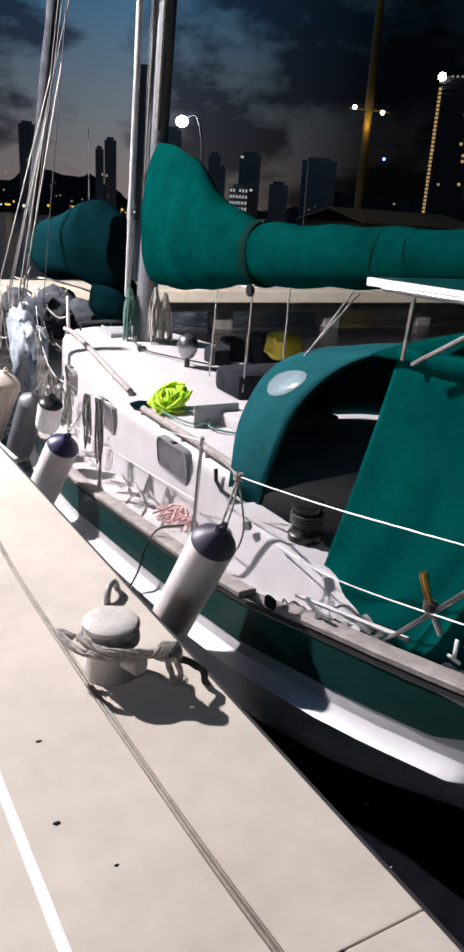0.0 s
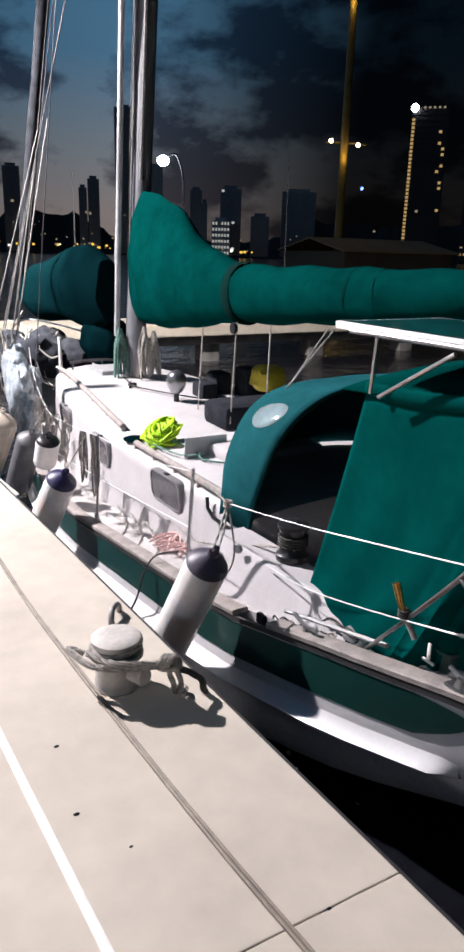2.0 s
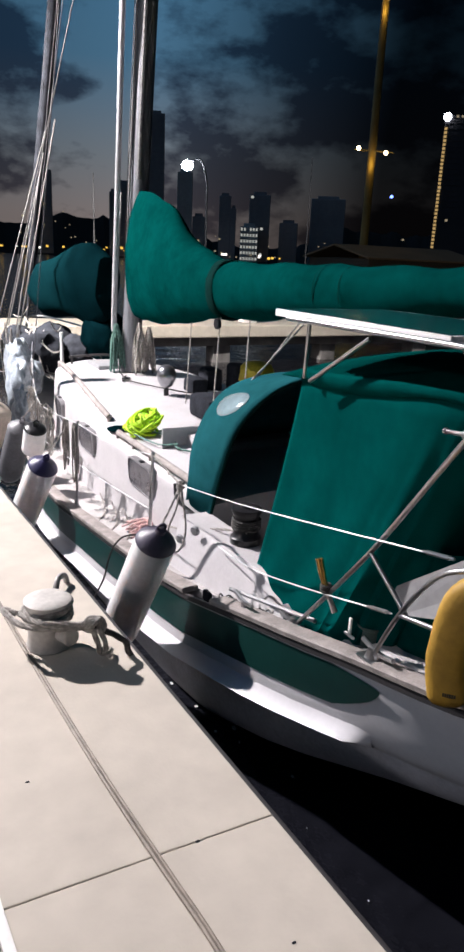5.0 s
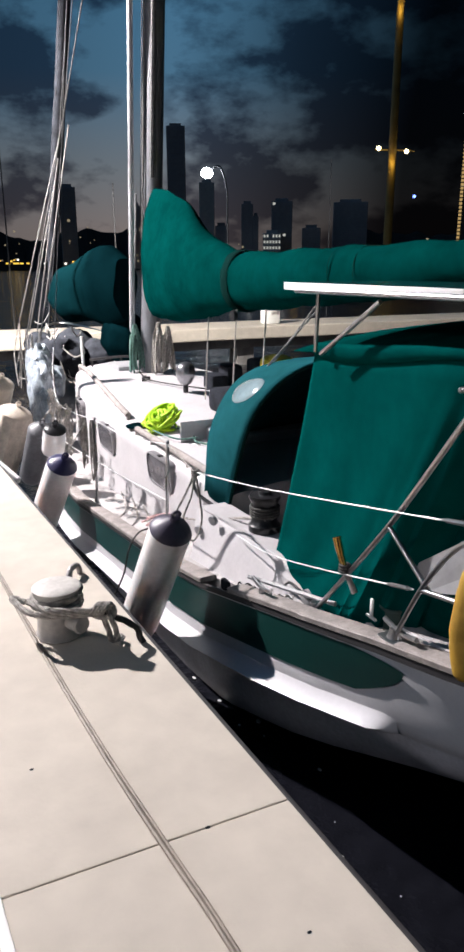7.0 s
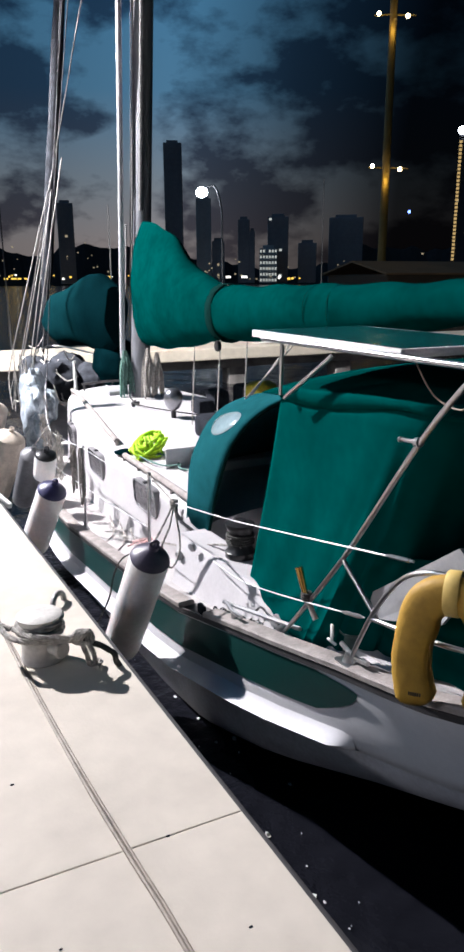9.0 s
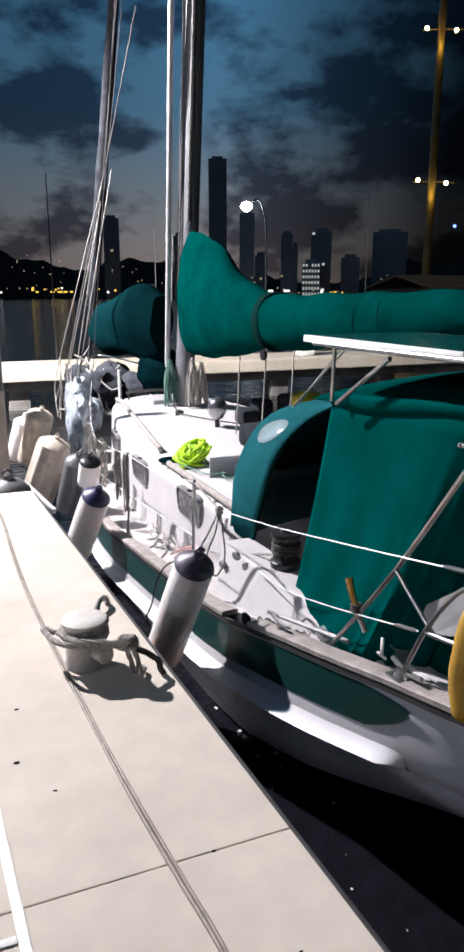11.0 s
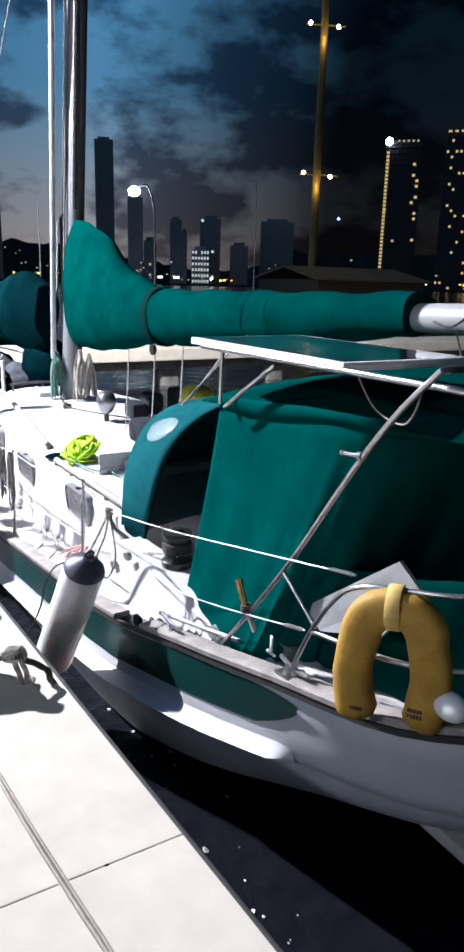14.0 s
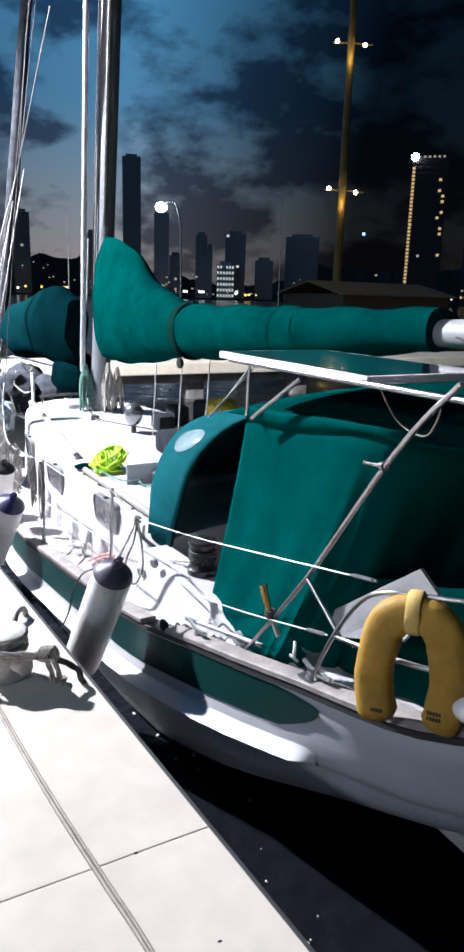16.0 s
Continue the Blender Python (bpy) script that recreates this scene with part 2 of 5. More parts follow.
def tube(bm, pts, r, seg=8, closed=False, flat=1.0):
    """A round bar along a line of points; r one radius or one for each point."""
    pts = [v3(p) for p in pts]
    rs = r if isinstance(r, (list, tuple)) else [r] * len(pts)
    n = len(pts)
    rings = []
    ref = None
    for i, p in enumerate(pts):
        a = pts[(i - 1) % n] if (closed or i > 0) else p
        b = pts[(i + 1) % n] if (closed or i < n - 1) else p
        d = (b - a).normalized()
        if ref is None:
            ref = d.orthogonal().normalized()
        ref = (ref - d * ref.dot(d))
        ref = ref.normalized() if ref.length > 1e-6 else d.orthogonal().normalized()
        s = d.cross(ref)
        rings.append([bm.verts.new(p + (ref * math.cos(k * math.tau / seg) + s * flat * math.sin(k * math.tau / seg)) * rs[i]) for k in range(seg)])
    for i in range(n if closed else n - 1):
        A, B = rings[i], rings[(i + 1) % n]
        for k in range(seg):
            bm.faces.new((A[k], A[(k + 1) % seg], B[(k + 1) % seg], B[k]))
    if not closed:
        bm.faces.new(rings[0][::-1])
        bm.faces.new(rings[-1])
    return bm


def smooth_line(pts, steps=6):
    """Catmull-Rom through the points."""
    pts = [v3(p) for p in pts]
    out = []
    for i in range(len(pts) - 1):
        p0, p1, p2, p3 = pts[max(i - 1, 0)], pts[i], pts[i + 1], pts[min(i + 2, len(pts) - 1)]
        for k in range(steps):
            t = k / steps
            out.append(0.5 * ((2 * p1) + (p2 - p0) * t + (2 * p0 - 5 * p1 + 4 * p2 - p3) * t * t + (3 * p1 - p0 - 3 * p2 + p3) * t ** 3))
    out.append(pts[-1])
    return out


def box(bm, lo, hi, bevel=0.0, m=None, seg=2):
    lo, hi = v3(lo), v3(hi)
    r = bmesh.ops.create_cube(bm, size=1, matrix=Matrix.Translation((lo + hi) / 2) @ Matrix.Diagonal((*(hi - lo), 1)))
    vs = r["verts"]
    if bevel:
        es = list({e for v in vs for e in v.link_edges})
        vs = bmesh.ops.bevel(bm, geom=es, offset=bevel, segments=seg, affect="EDGES", profile=0.5)["verts"]
    if m is not None:
        bmesh.ops.transform(bm, matrix=m, verts=list(vs))
    return bm


def lathe(bm, prof, seg=24, m=None):
    """prof: (radius, height) pairs, turned round z."""
    rings = []
    for r, z in prof:
        rings.append([bm.verts.new((r * math.cos(k * math.tau / seg), r * math.sin(k * math.tau / seg), z)) for k in range(seg)])
    for A, B in zip(rings, rings[1:]):
        for k in range(seg):
            bm.faces.new((A[k], A[(k + 1) % seg], B[(k + 1) % seg], B[k]))
    bm.faces.new(rings[0][::-1])
    bm.faces.new(rings[-1])
    if m is not None:
        bmesh.ops.transform(bm, matrix=m, verts=[v for ring in rings for v in ring])
    return bm


def loft(bm, rings, closed_ring=False, caps=False):
    R = [[bm.verts.new(p) for p in ring] for ring in rings]
    n = len(R[0])
    for A, B in zip(R, R[1:]):
        for k in range(n if closed_ring else n - 1):
            bm.faces.new((A[k], A[(k + 1) % n], B[(k + 1) % n], B[k]))
    if caps:
        bm.faces.new(R[0][::-1])
        bm.faces.new(R[-1])
    return bm


def thicken(ob, t):
    s = ob.modifiers.new("thickness", "SOLIDIFY")
    s.thickness, s.offset = t, 0
    return ob


def lerp_table(tab, y):
    """Smooth interpolation in a table of (y, a, b, ...)."""
    ys = [r[0] for r in tab]
    y = min(max(y, ys[0]), ys[-1])
    for i in range(len(tab) - 1):
        if y <= ys[i + 1]:
            break
    p0, p1, p2, p3 = tab[max(i - 1, 0)], tab[i], tab[i + 1], tab[min(i + 2, len(tab) - 1)]
    t = (y - p1[0]) / (p2[0] - p1[0])
    out = []
    for k in range(1, len(p1)):
        m1 = (p2[k] - p0[k]) / max(p2[0] - p0[0], 1e-6) * (p2[0] - p1[0])
        m2 = (p3[k] - p1[k]) / max(p3[0] - p1[0], 1e-6) * (p2[0] - p1[0])
        out.append((2 * t ** 3 - 3 * t * t + 1) * p1[k] + (t ** 3 - 2 * t * t + t) * m1 + (-2 * t ** 3 + 3 * t * t) * p2[k] + (t ** 3 - t * t) * m2)
    return out if len(out) > 1 else out[0]


def at_frame(origin, z_axis, up=(0, 1, 0)):
    """Pose with its z along an axis."""
    z = v3(z_axis).normalized()
    x = v3(up).cross(z)
    x = x.normalized() if x.length > 1e-4 else z.orthogonal().normalized()
    y = z.cross(x)
    return Matrix.Translation(origin) @ Matrix((x, y, z)).transposed().to_4x4()


rnd = random.Random(4)

# ---------------------------------------------------------------- setting
WATER_Z = -1.02

bm = bmesh.new()
box(bm, (-3000, -300, WATER_Z - 0.4), (3000, 3000, WATER_Z))
tagged(finish("water", bm, water_material(), smooth=False), "black rippled harbour water at night", "water", kind="structure")

bm = bmesh.new()
bmesh.ops.create_uvsphere(bm, u_segments=48, v_segments=24, radius=2600)
sky = tagged(finish("backdrop", bm, sky_material()), "dusk sky with ragged dark clouds", "sky", kind="structure")
sky.location = (0, 0, -30)

# quay: slabs with open joints, a dark edge strip, a wall down into the water; its edge runs a little askew
QUAY_END = 5.84
SKEW = Matrix(((1, -0.072, 0, 0.072 * 1.45 + 0.012), (0, 1, 0, 0), (0, 0, 1, 0), (0, 0, 0, 1)))
quay = tagged(new("pavement"), "pale worn concrete quay slabs beside the water", "quay", kind="structure")
JOINTS = [-4.5, -1.55, 1.45, QUAY_END]
COLS = [(0.032, -0.80), (-0.806, -3.8), (-3.806, -6.8)]
for j0, j1 in zip(JOINTS, JOINTS[1:]):
    for x1, x0 in COLS:
        bm = bmesh.new()
        box(bm, (x0, j0 + 0.0018, -0.22), (x1, j1 - 0.0018, 0.0), 0.0035)
        bmesh.ops.transform(bm, matrix=SKEW, verts=bm.verts)
        part("slab", bm, CONCRETE, quay, smooth=False)
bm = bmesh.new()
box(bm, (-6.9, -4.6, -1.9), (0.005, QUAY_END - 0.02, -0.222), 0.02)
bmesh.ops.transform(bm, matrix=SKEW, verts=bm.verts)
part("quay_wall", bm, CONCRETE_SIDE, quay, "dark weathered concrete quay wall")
bm = bmesh.new()
box(bm, (0.0325, -4.5, -0.20), (0.057, QUAY_END, -0.014), 0.006)
bmesh.ops.transform(bm, matrix=SKEW, verts=bm.verts)
part("edge_strip", bm, DARK_TRIM, quay, "dark rubber strip along the quay edge")
bm = bmesh.new()
box(bm, (-0.812, -4.5, 0.001), (-0.783, 4.2, 0.005), 0.001)
box(bm, (-3.2, 1.34, 0.001), (-0.815, 1.365, 0.005), 0.001)
bmesh.ops.transform(bm, matrix=SKEW, verts=bm.verts)
tagged(finish("painted_line", bm, LINE_PAINT), "white painted line on the concrete quay", "line", kind="structure")

# cable along the quay
cable = thing("power_cable", "brown-grey double power cable lying on the concrete quay", "cable")
path = [(-1.1, 5.30, 0.014), (-0.72, 5.42, 0.014), (-0.60, 5.30, 0.014), (-0.572, 4.9, 0.013), (-0.565, 4.3, 0.013), (-0.545, 3.66, 0.013), (-0.50, 3.0, 0.013), (-0.455, 2.45, 0.013), (-0.395, 1.8, 0.013), (-0.345, 1.38, 0.013),
        (-0.312, 1.12, 0.013), (-0.27, 0.6, 0.013), (-0.28, -0.2, 0.013), (-0.4, -1.6, 0.013)]
line = smooth_line(path, 8)
for off, r in ((0.0, 0.0072), (0.0125, 0.0056)):
    bm = bmesh.new()
    tube(bm, [(p.x + off * (1 + 0.12 * math.sin(p.y * 5)), p.y, r + 0.001) for p in line], r, 8)
    part("cable", bm, CABLE, cable)


def bollard():
    ob = thing("bollard", "squat grey-white cast iron mooring bollard with cross pin", "bollard", (-0.365, 2.73, 0))
    bm = bmesh.new()
    lathe(bm, [(0.102, 0.0), (0.106, 0.006), (0.100, 0.02), (0.096, 0.05), (0.094, 0.12), (0.096, 0.19), (0.106, 0.232), (0.108, 0.246), (0.100, 0.252), (0.05, 0.254), (0.01, 0.254)], 36)
    part("post", bm, CAST, ob)
    bm = bmesh.new()
    tube(bm, [(-0.02, 0.05, 0.095), (0.050, -0.09, 0.095), (0.070, -0.132, 0.095)], 0.040, 20)
    part("cross_pin", bm, CAST, ob)
    bm = bmesh.new()
    lathe(bm, [(0.040, 0), (0.044, 0.006), (0.037, 0.016), (0.010, 0.021)], 22, at_frame((0.068, -0.130, 0.095), (0.43, -0.9, 0.10)))
    part("pin_cap", bm, CAST, ob, "worn pale pin end")
    ob.scale = (0.95, 0.95, 0.88)
    return ob


bollard()


def twisted(bm, pts, r, turns_per_m=16, strands=3, seg=6):
    """A laid rope: strands wound round one line."""
    line = smooth_line(pts, 10)
    for s in range(strands):
        out, d = [], 0.0
        for i, p in enumerate(line):
            a = line[max(i - 1, 0)]
            b = line[min(i + 1, len(line) - 1)]
            d += (p - a).length
            t = (b - a).normalized()
            u = t.orthogonal().normalized()
            w = t.cross(u)
            ang = d * turns_per_m * math.tau / 4 + s * math.tau / strands
            out.append(p + (u * math.cos(ang) + w * math.sin(ang)) * r * 0.55)
        tube(bm, out, r * 0.62, seg)


# mooring line: turns round the bollard, a hitch and its tail to the boat
ml = thing("mooring_line", "grey-white laid mooring line hitched round the bollard", "rope", (-0.02, 0.07, 0.012))
cx, cy = -0.345, 2.66
for k, (zz, rr, tilt) in enumerate(((0.175, 0.098, 0.012), (0.152, 0.097, -0.01), (0.130, 0.099, 0.016))):
    pts = [(cx + rr * math.cos(a), cy + rr * math.sin(a), zz + tilt * math.cos(a + k)) for a in [i * math.tau / 14 for i in range(15)]]
    bm = bmesh.new()
    twisted(bm, pts, 0.013)
    part("turn", bm, ROPE, ml)
bm = bmesh.new()
twisted(bm, [(-0.46, 2.68, 0.15), (-0.40, 2.54, 0.16), (-0.30, 2.50, 0.152), (-0.205, 2.47, 0.15)], 0.014)
twisted(bm, [(-0.47, 2.70, 0.14), (-0.52, 2.74, 0.15), (-0.47, 2.60, 0.135), (-0.36, 2.53, 0.132), (-0.22, 2.48, 0.14)], 0.013)
part("bight", bm, ROPE, ml)
for k in range(4):
    bm = bmesh.new()
    a = [(-0.215 + 0.012 * k + 0.026 * math.cos(t), 2.475 - 0.006 * k + 0.012 * math.sin(2 * t), 0.15 + 0.027 * math.sin(t)) for t in [i * math.tau / 10 for i in range(11)]]
    twisted(bm, a, 0.0105)
    part("hitch_loop", bm, ROPE, ml, "knotted grey rope loop")
bm = bmesh.new()
twisted(bm, [(-0.20, 2.47, 0.135), (-0.185, 2.455, 0.07), (-0.17, 2.46, 0.012), (-0.15, 2.45, 0.03), (-0.165, 2.43, 0.10), (-0.18, 2.45, 0.14)], 0.011)
twisted(bm, [(-0.165, 2.45, 0.014), (-0.145, 2.49, 0.012), (-0.12, 2.47, 0.013), (-0.15, 2.42, 0.013)], 0.010)
part("tail", bm, ROPE, ml)
bm = bmesh.new()
twisted(bm, [(-0.20, 2.47, 0.145), (-0.08, 2.44, 0.07), (-0.055, 2.435, 0.012), (-0.035, 2.437, -0.10), (-0.03, 2.44, -0.6)], 0.013)
part("standing_part", bm, ROPE_DARK, ml, "dark taut mooring line")

# bent pipe at the quay's edge
bm = bmesh.new()
tube(bm, smooth_line([(-0.225, 3.20, 0.0), (-0.222, 3.21, 0.03), (-0.205, 3.24, 0.055), (-0.18, 3.27, 0.058), (-0.155, 3.295, 0.04), (-0.14, 3.31, -0.03)], 6), 0.0155, 12)
tagged(finish("pipe_bracket", bm, shader("galvanised_grey_pipe", (0.36, 0.34, 0.34), 0.5, metal=0.4, var=0.2)),
       "bent grey galvanised pipe fixed at the concrete edge", "pipe")

# ---------------------------------------------------------------- the moored yacht
boat = thing("sailboat", "white cruising sailboat with green stripe and green covers", "boat", (0, 0, 0))
CAP = [(0.72, 2.15, 0.36), (0.85, 1.55, 0.34), (1.0, 1.15, 0.30), (1.24, 0.925, 0.235), (1.47, 0.84, 0.175), (1.75, 0.785, 0.125), (2.0, 0.75, 0.08), (2.37, 0.70, 0.0), (2.81, 0.625, -0.075),
       (3.49, 0.545, -0.215), (4.3, 0.50, -0.31), (5.4, 0.455, -0.43), (6.3, 0.43, -0.53), (7.4, 0.46, -0.55), (8.6, 0.60, -0.50), (10.0, 0.88, -0.38), (11.4, 1.24, -0.20), (12.5, 1.58, -0.05), (13.0, 1.745, 0.02)]


def xc(y):
    return 2.0 - 0.06 * (y - 8.7)


def cap(y):
    return lerp_table(CAP, y)


def hull_pt(y, d, dz, side):
    """A point on the hull: d inboard of the rail, dz below it; side -1 towards the quay."""
    x, z = cap(y)
    hb = xc(y) - x
    k = 1.0
    if dz < -0.46:
        k = min(1.0, 0.30 + 0.70 * max(0, (y - 0.72)) / 2.6)
        k *= min(1.0, 0.45 + 0.55 * max(0, 13.0 - y) / 2.5)
        dz = -0.46 + (dz + 0.46) * k
    stern = max(0.0, min(1.0, (2.6 - y) / 1.3))
    d += stern * 0.45 * max(0.0, -dz - 0.09)
    dd = min(d * min(1.0, hb / 1.4), hb)
    return Vector((xc(y) + side * (hb - dd), y, z + dz))


YS = [0.72, 0.78, 0.85, 0.92, 1.0, 1.12, 1.24, 1.36, 1.5, 1.65, 1.8, 2.0, 2.2, 2.45, 2.7, 3.0, 3.4, 3.8, 4.3, 4.8, 5.4, 6.0, 6.6, 7.2, 7.9, 8.6, 9.3, 10, 10.7, 11.4, 12, 12.5, 12.8, 13.0]


def strip_loft(prof, ys, side):
    bm = bmesh.new()
    loft(bm, [[hull_pt(y, d, dz, side) for d, dz in (prof(y) if callable(prof) else prof)] for y in ys])
    return bm


TOPSIDE = [(0.012, -0.035), (0.016, -0.10), (0.016, -0.20), (0.012, -0.30), (0.006, -0.38), (0.012, -0.43), (0.03, -0.47)]
LOWER = [(0.03, -0.47), (0.036, -0.56), (0.052, -0.66), (0.085, -0.76), (0.14, -0.85)]
BOTTOM = [(0.14, -0.85), (0.26, -0.94), (0.6, -1.05), (0.9, -1.25), (1.3, -1.45), (1.8, -1.6)]
for side in (-1, 1):
    part("topside", strip_loft(TOPSIDE, YS, side), WHITE_HULL, boat, "white gelcoat topside")
    part("lower_topside", strip_loft(LOWER, YS, side), GREY_HULL, boat, "white hull near the waterline, toned grey for shade")
    part("bottom", strip_loft(BOTTOM, YS, side), LOWER_HULL, boat, "dark antifouled underwater body")
    # green band, ends in a rounded tip aft
    gy = [1.86, 1.88, 1.92, 1.98, 2.06, 2.15, 2.3] + [y for y in YS if y > 2.4]

    def green_prof(y):
        k = min(1.0, max(0.02, (y - 1.855) / 0.30)) ** 0.5
        top, bot = -0.075 - 0.05 * (1 - k), -0.10 - 0.195 * k
        return [(0.010, dz) for dz in (top, top * 0.66 + bot * 0.34, top * 0.34 + bot * 0.66, bot)]
    part("green_stripe", strip_loft(lambda y: [(d - 0.004, dz) for d, dz in green_prof(y)], gy, side), GREEN_PAINT, boat, "dark green painted sheer stripe")
    # moulded white ledge below the band
    ly = [1.94, 1.96, 1.98, 2.0, 2.035, 2.1, 2.2] + [y for y in YS if y > 2.3]

    def ledge(y):
        k = min(1.0, max(0.0, (y - 1.935) / 0.10))
        return [(0.008, -0.365), (0.006 - 0.014 * k, -0.395), (0.010 - 0.062 * k, -0.428), (0.010 - 0.072 * k, -0.436), (0.012 - 0.062 * k, -0.450), (0.03, -0.462)]
    part("ledge", strip_loft(ledge, ly, side), WHITE_HULL, boat, "moulded white rubbing ledge")
    # cap rail, with a dark strake below it
    CAP_PROF = [(0.012, -0.034), (-0.006, -0.030), (-0.008, -0.006), (-0.002, 0.0), (0.085, 0.004), (0.095, -0.004), (0.095, -0.03), (0.012, -0.034)]
    for ys in ([y for y in YS if y < 3.05] + [3.08], [3.38] + [y for y in YS if y > 3.39]):
        bm = strip_loft(CAP_PROF, ys, side)
        bmesh.ops.remove_doubles(bm, verts=bm.verts, dist=1e-5)
        bmesh.ops.holes_fill(bm, edges=[e for e in bm.edges if e.is_boundary])
        part("cap_rail", bm, TEAK, boat, "weathered grey teak cap rail")
    part("rub_strake", strip_loft([(0.016, -0.036), (0.000, -0.038), (-0.001, -0.066), (0.02, -0.070)], YS, side), DARK_TRIM, boat, "dark rubbing strake")
    part("bulwark", strip_loft([(0.093, -0.02), (0.10, -0.12)], YS, side), WHITE_DECK, boat)

DECK = 0.105
bm = bmesh.new()
rows_ = []
for y in YS:
    x, z = cap(y)
    hb = max(xc(y) - x - 0.098, 0.02)
    rows_.append([(xc(y) + hb * s, y, z - DECK + 0.03 * (1 - s * s)) for s in (-1, -0.75, -0.5, -0.25, 0, 0.25, 0.5, 0.75, 1)])
loft(bm, rows_)
part("deck", bm, NONSKID, boat, "worn off-white non-skid side deck")

# deckhouse: (y, half width at its foot, z of its upper edge)
CAB = [(4.05, 1.30, 0.03), (5.0, 1.30, 0.03), (6.0, 1.27, 0.02), (7.0, 1.22, 0.05), (8.0, 1.11, 0.11), (8.8, 0.97, 0.15), (9.4, 0.80, 0.16), (9.7, 0.68, 0.14)]


def cab_ring(y, inset=0.0, lift=0.0):
    hw, zt = lerp_table(CAB, y)
    zb = cap(y)[1] - DECK - 0.05
    half = [(hw, zb), (hw - 0.015, zb + 0.10), (hw - 0.05, zt - 0.09), (hw - 0.055, zt - 0.045), (hw - 0.075, zt - 0.012), (hw - 0.115, zt + 0.006), (hw * 0.7, zt + 0.045), (hw * 0.35, zt + 0.075)]
    pts = [(-w, z) for w, z in half] + [(0, zt + 0.085)] + [(w, z) for w, z in half[::-1]]
    return [(xc(y) + w, y, z + lift) for w, z in pts]


cabin = None
bm = bmesh.new()
cys = [4.05, 4.4, 5, 5.6, 6.2, 6.8, 7.4, 8, 8.4, 8.8, 9.1, 9.4, 9.6, 9.7]
loft(bm, [cab_ring(y) for y in cys], caps=True)
cabin = part("cabin", bm, WHITE_DECK, boat, "white deckhouse with rounded roof edge")


def cabin_side(y, z):
    """Place and outward direction on the quay-side wall of the deckhouse."""
    def xx(yy):
        hw, zt = lerp_table(CAB, yy)
        zb = cap(yy)[1] - DECK - 0.05
        t = (z - zb - 0.10) / max(zt - 0.09 - zb - 0.10, 0.05)
        return xc(yy) - (hw - 0.015 - 0.035 * t)
    p = Vector((xx(y), y, z))
    along = Vector((xx(y + 0.1) - xx(y - 0.1), 0.2, 0)).normalized()
    return p, along


PORT_FRAME = shader("grey_porthole_frame", (0.24, 0.23, 0.24), 0.4, metal=0.2)


def rounded(w, h, r, n=5):
    pts = []
    for cx_, cy_, a0 in ((w - r, h - r, 0), (-w + r, h - r, 90), (-w + r, -h + r, 180), (w - r, -h + r, 270)):
        for k in range(n):
            a = radians(a0 + 90 * k / (n - 1))
            pts.append((cx_ + r * math.cos(a), cy_ + r * math.sin(a)))
    return pts


for y, z in ((5.22, -0.10), (6.75, -0.145), (8.15, -0.12)):
    p, along = cabin_side(y, z)
    up = Vector((-0.08, 0, 1)).normalized()
    out = along.cross(up).normalized()
    if out.x > 0:
        out = -out
    bm = bmesh.new()
    ring = rounded(0.268, 0.132, 0.072)
    inner = rounded(0.254, 0.120, 0.064)

    def P(q, o):
        return p + along * q[0] + up * q[1] + out * o
    loft(bm, [[P(q, -0.03) for q in ring], [P(q, 0.028) for q in ring], [P(q, 0.032) for q in inner], [P(q, 0.020) for q in inner]], closed_ring=True)
    frame_ob = part("porthole", bm, PORT_FRAME, cabin, "grey framed rounded porthole")
    bm = bmesh.new()
    bm.faces.new([bm.verts.new(P(q, 0.024)) for q in inner])
    g = part("pane", bm, GLASSY, cabin, "smoked porthole glass", smooth=False)
    bm = bmesh.new()
    box(bm, (-0.02, -0.03, 0), (0.02, 0.03, 0.03), 0.006, Matrix.Translation(P((0.0, 0.113), 0.0)))
    part("dog", bm, BLACK, cabin)


def cab_top(y, x):
    hw, zt = lerp_table(CAB, y)
    w = abs(x - xc(y)) / hw
    return zt + 0.085 * (1 - w) ** 0.8


def grab_rail(a, b, n):
    bm = bmesh.new()
    pts = []
    for k in range(n * 2 + 1):
        t = k / (n * 2)
        y = a[1] + (b[1] - a[1]) * t
        x = a[0] + (b[0] - a[0]) * t
        pts.append((x, y, cab_top(y, x) + 0.045))
    tube(bm, pts, 0.030, 10)
    r = part("grab_rail", bm, TEAK, cabin, "weathered teak grab rail")
    for k in range(0, n * 2 + 1, 2):
        x, y, z = pts[k]
        bm = bmesh.new()
        lathe(bm, [(0.026, z - 0.06), (0.022, z - 0.03), (0.016, z - 0.002)], 10, Matrix.Translation((x, y, 0)))
        part("rail_foot", bm, TEAK, r)


grab_rail((1.02, 6.05), (1.06, 4.42), 4)
grab_rail((1.30, 9.5), (1.10, 6.6), 5)

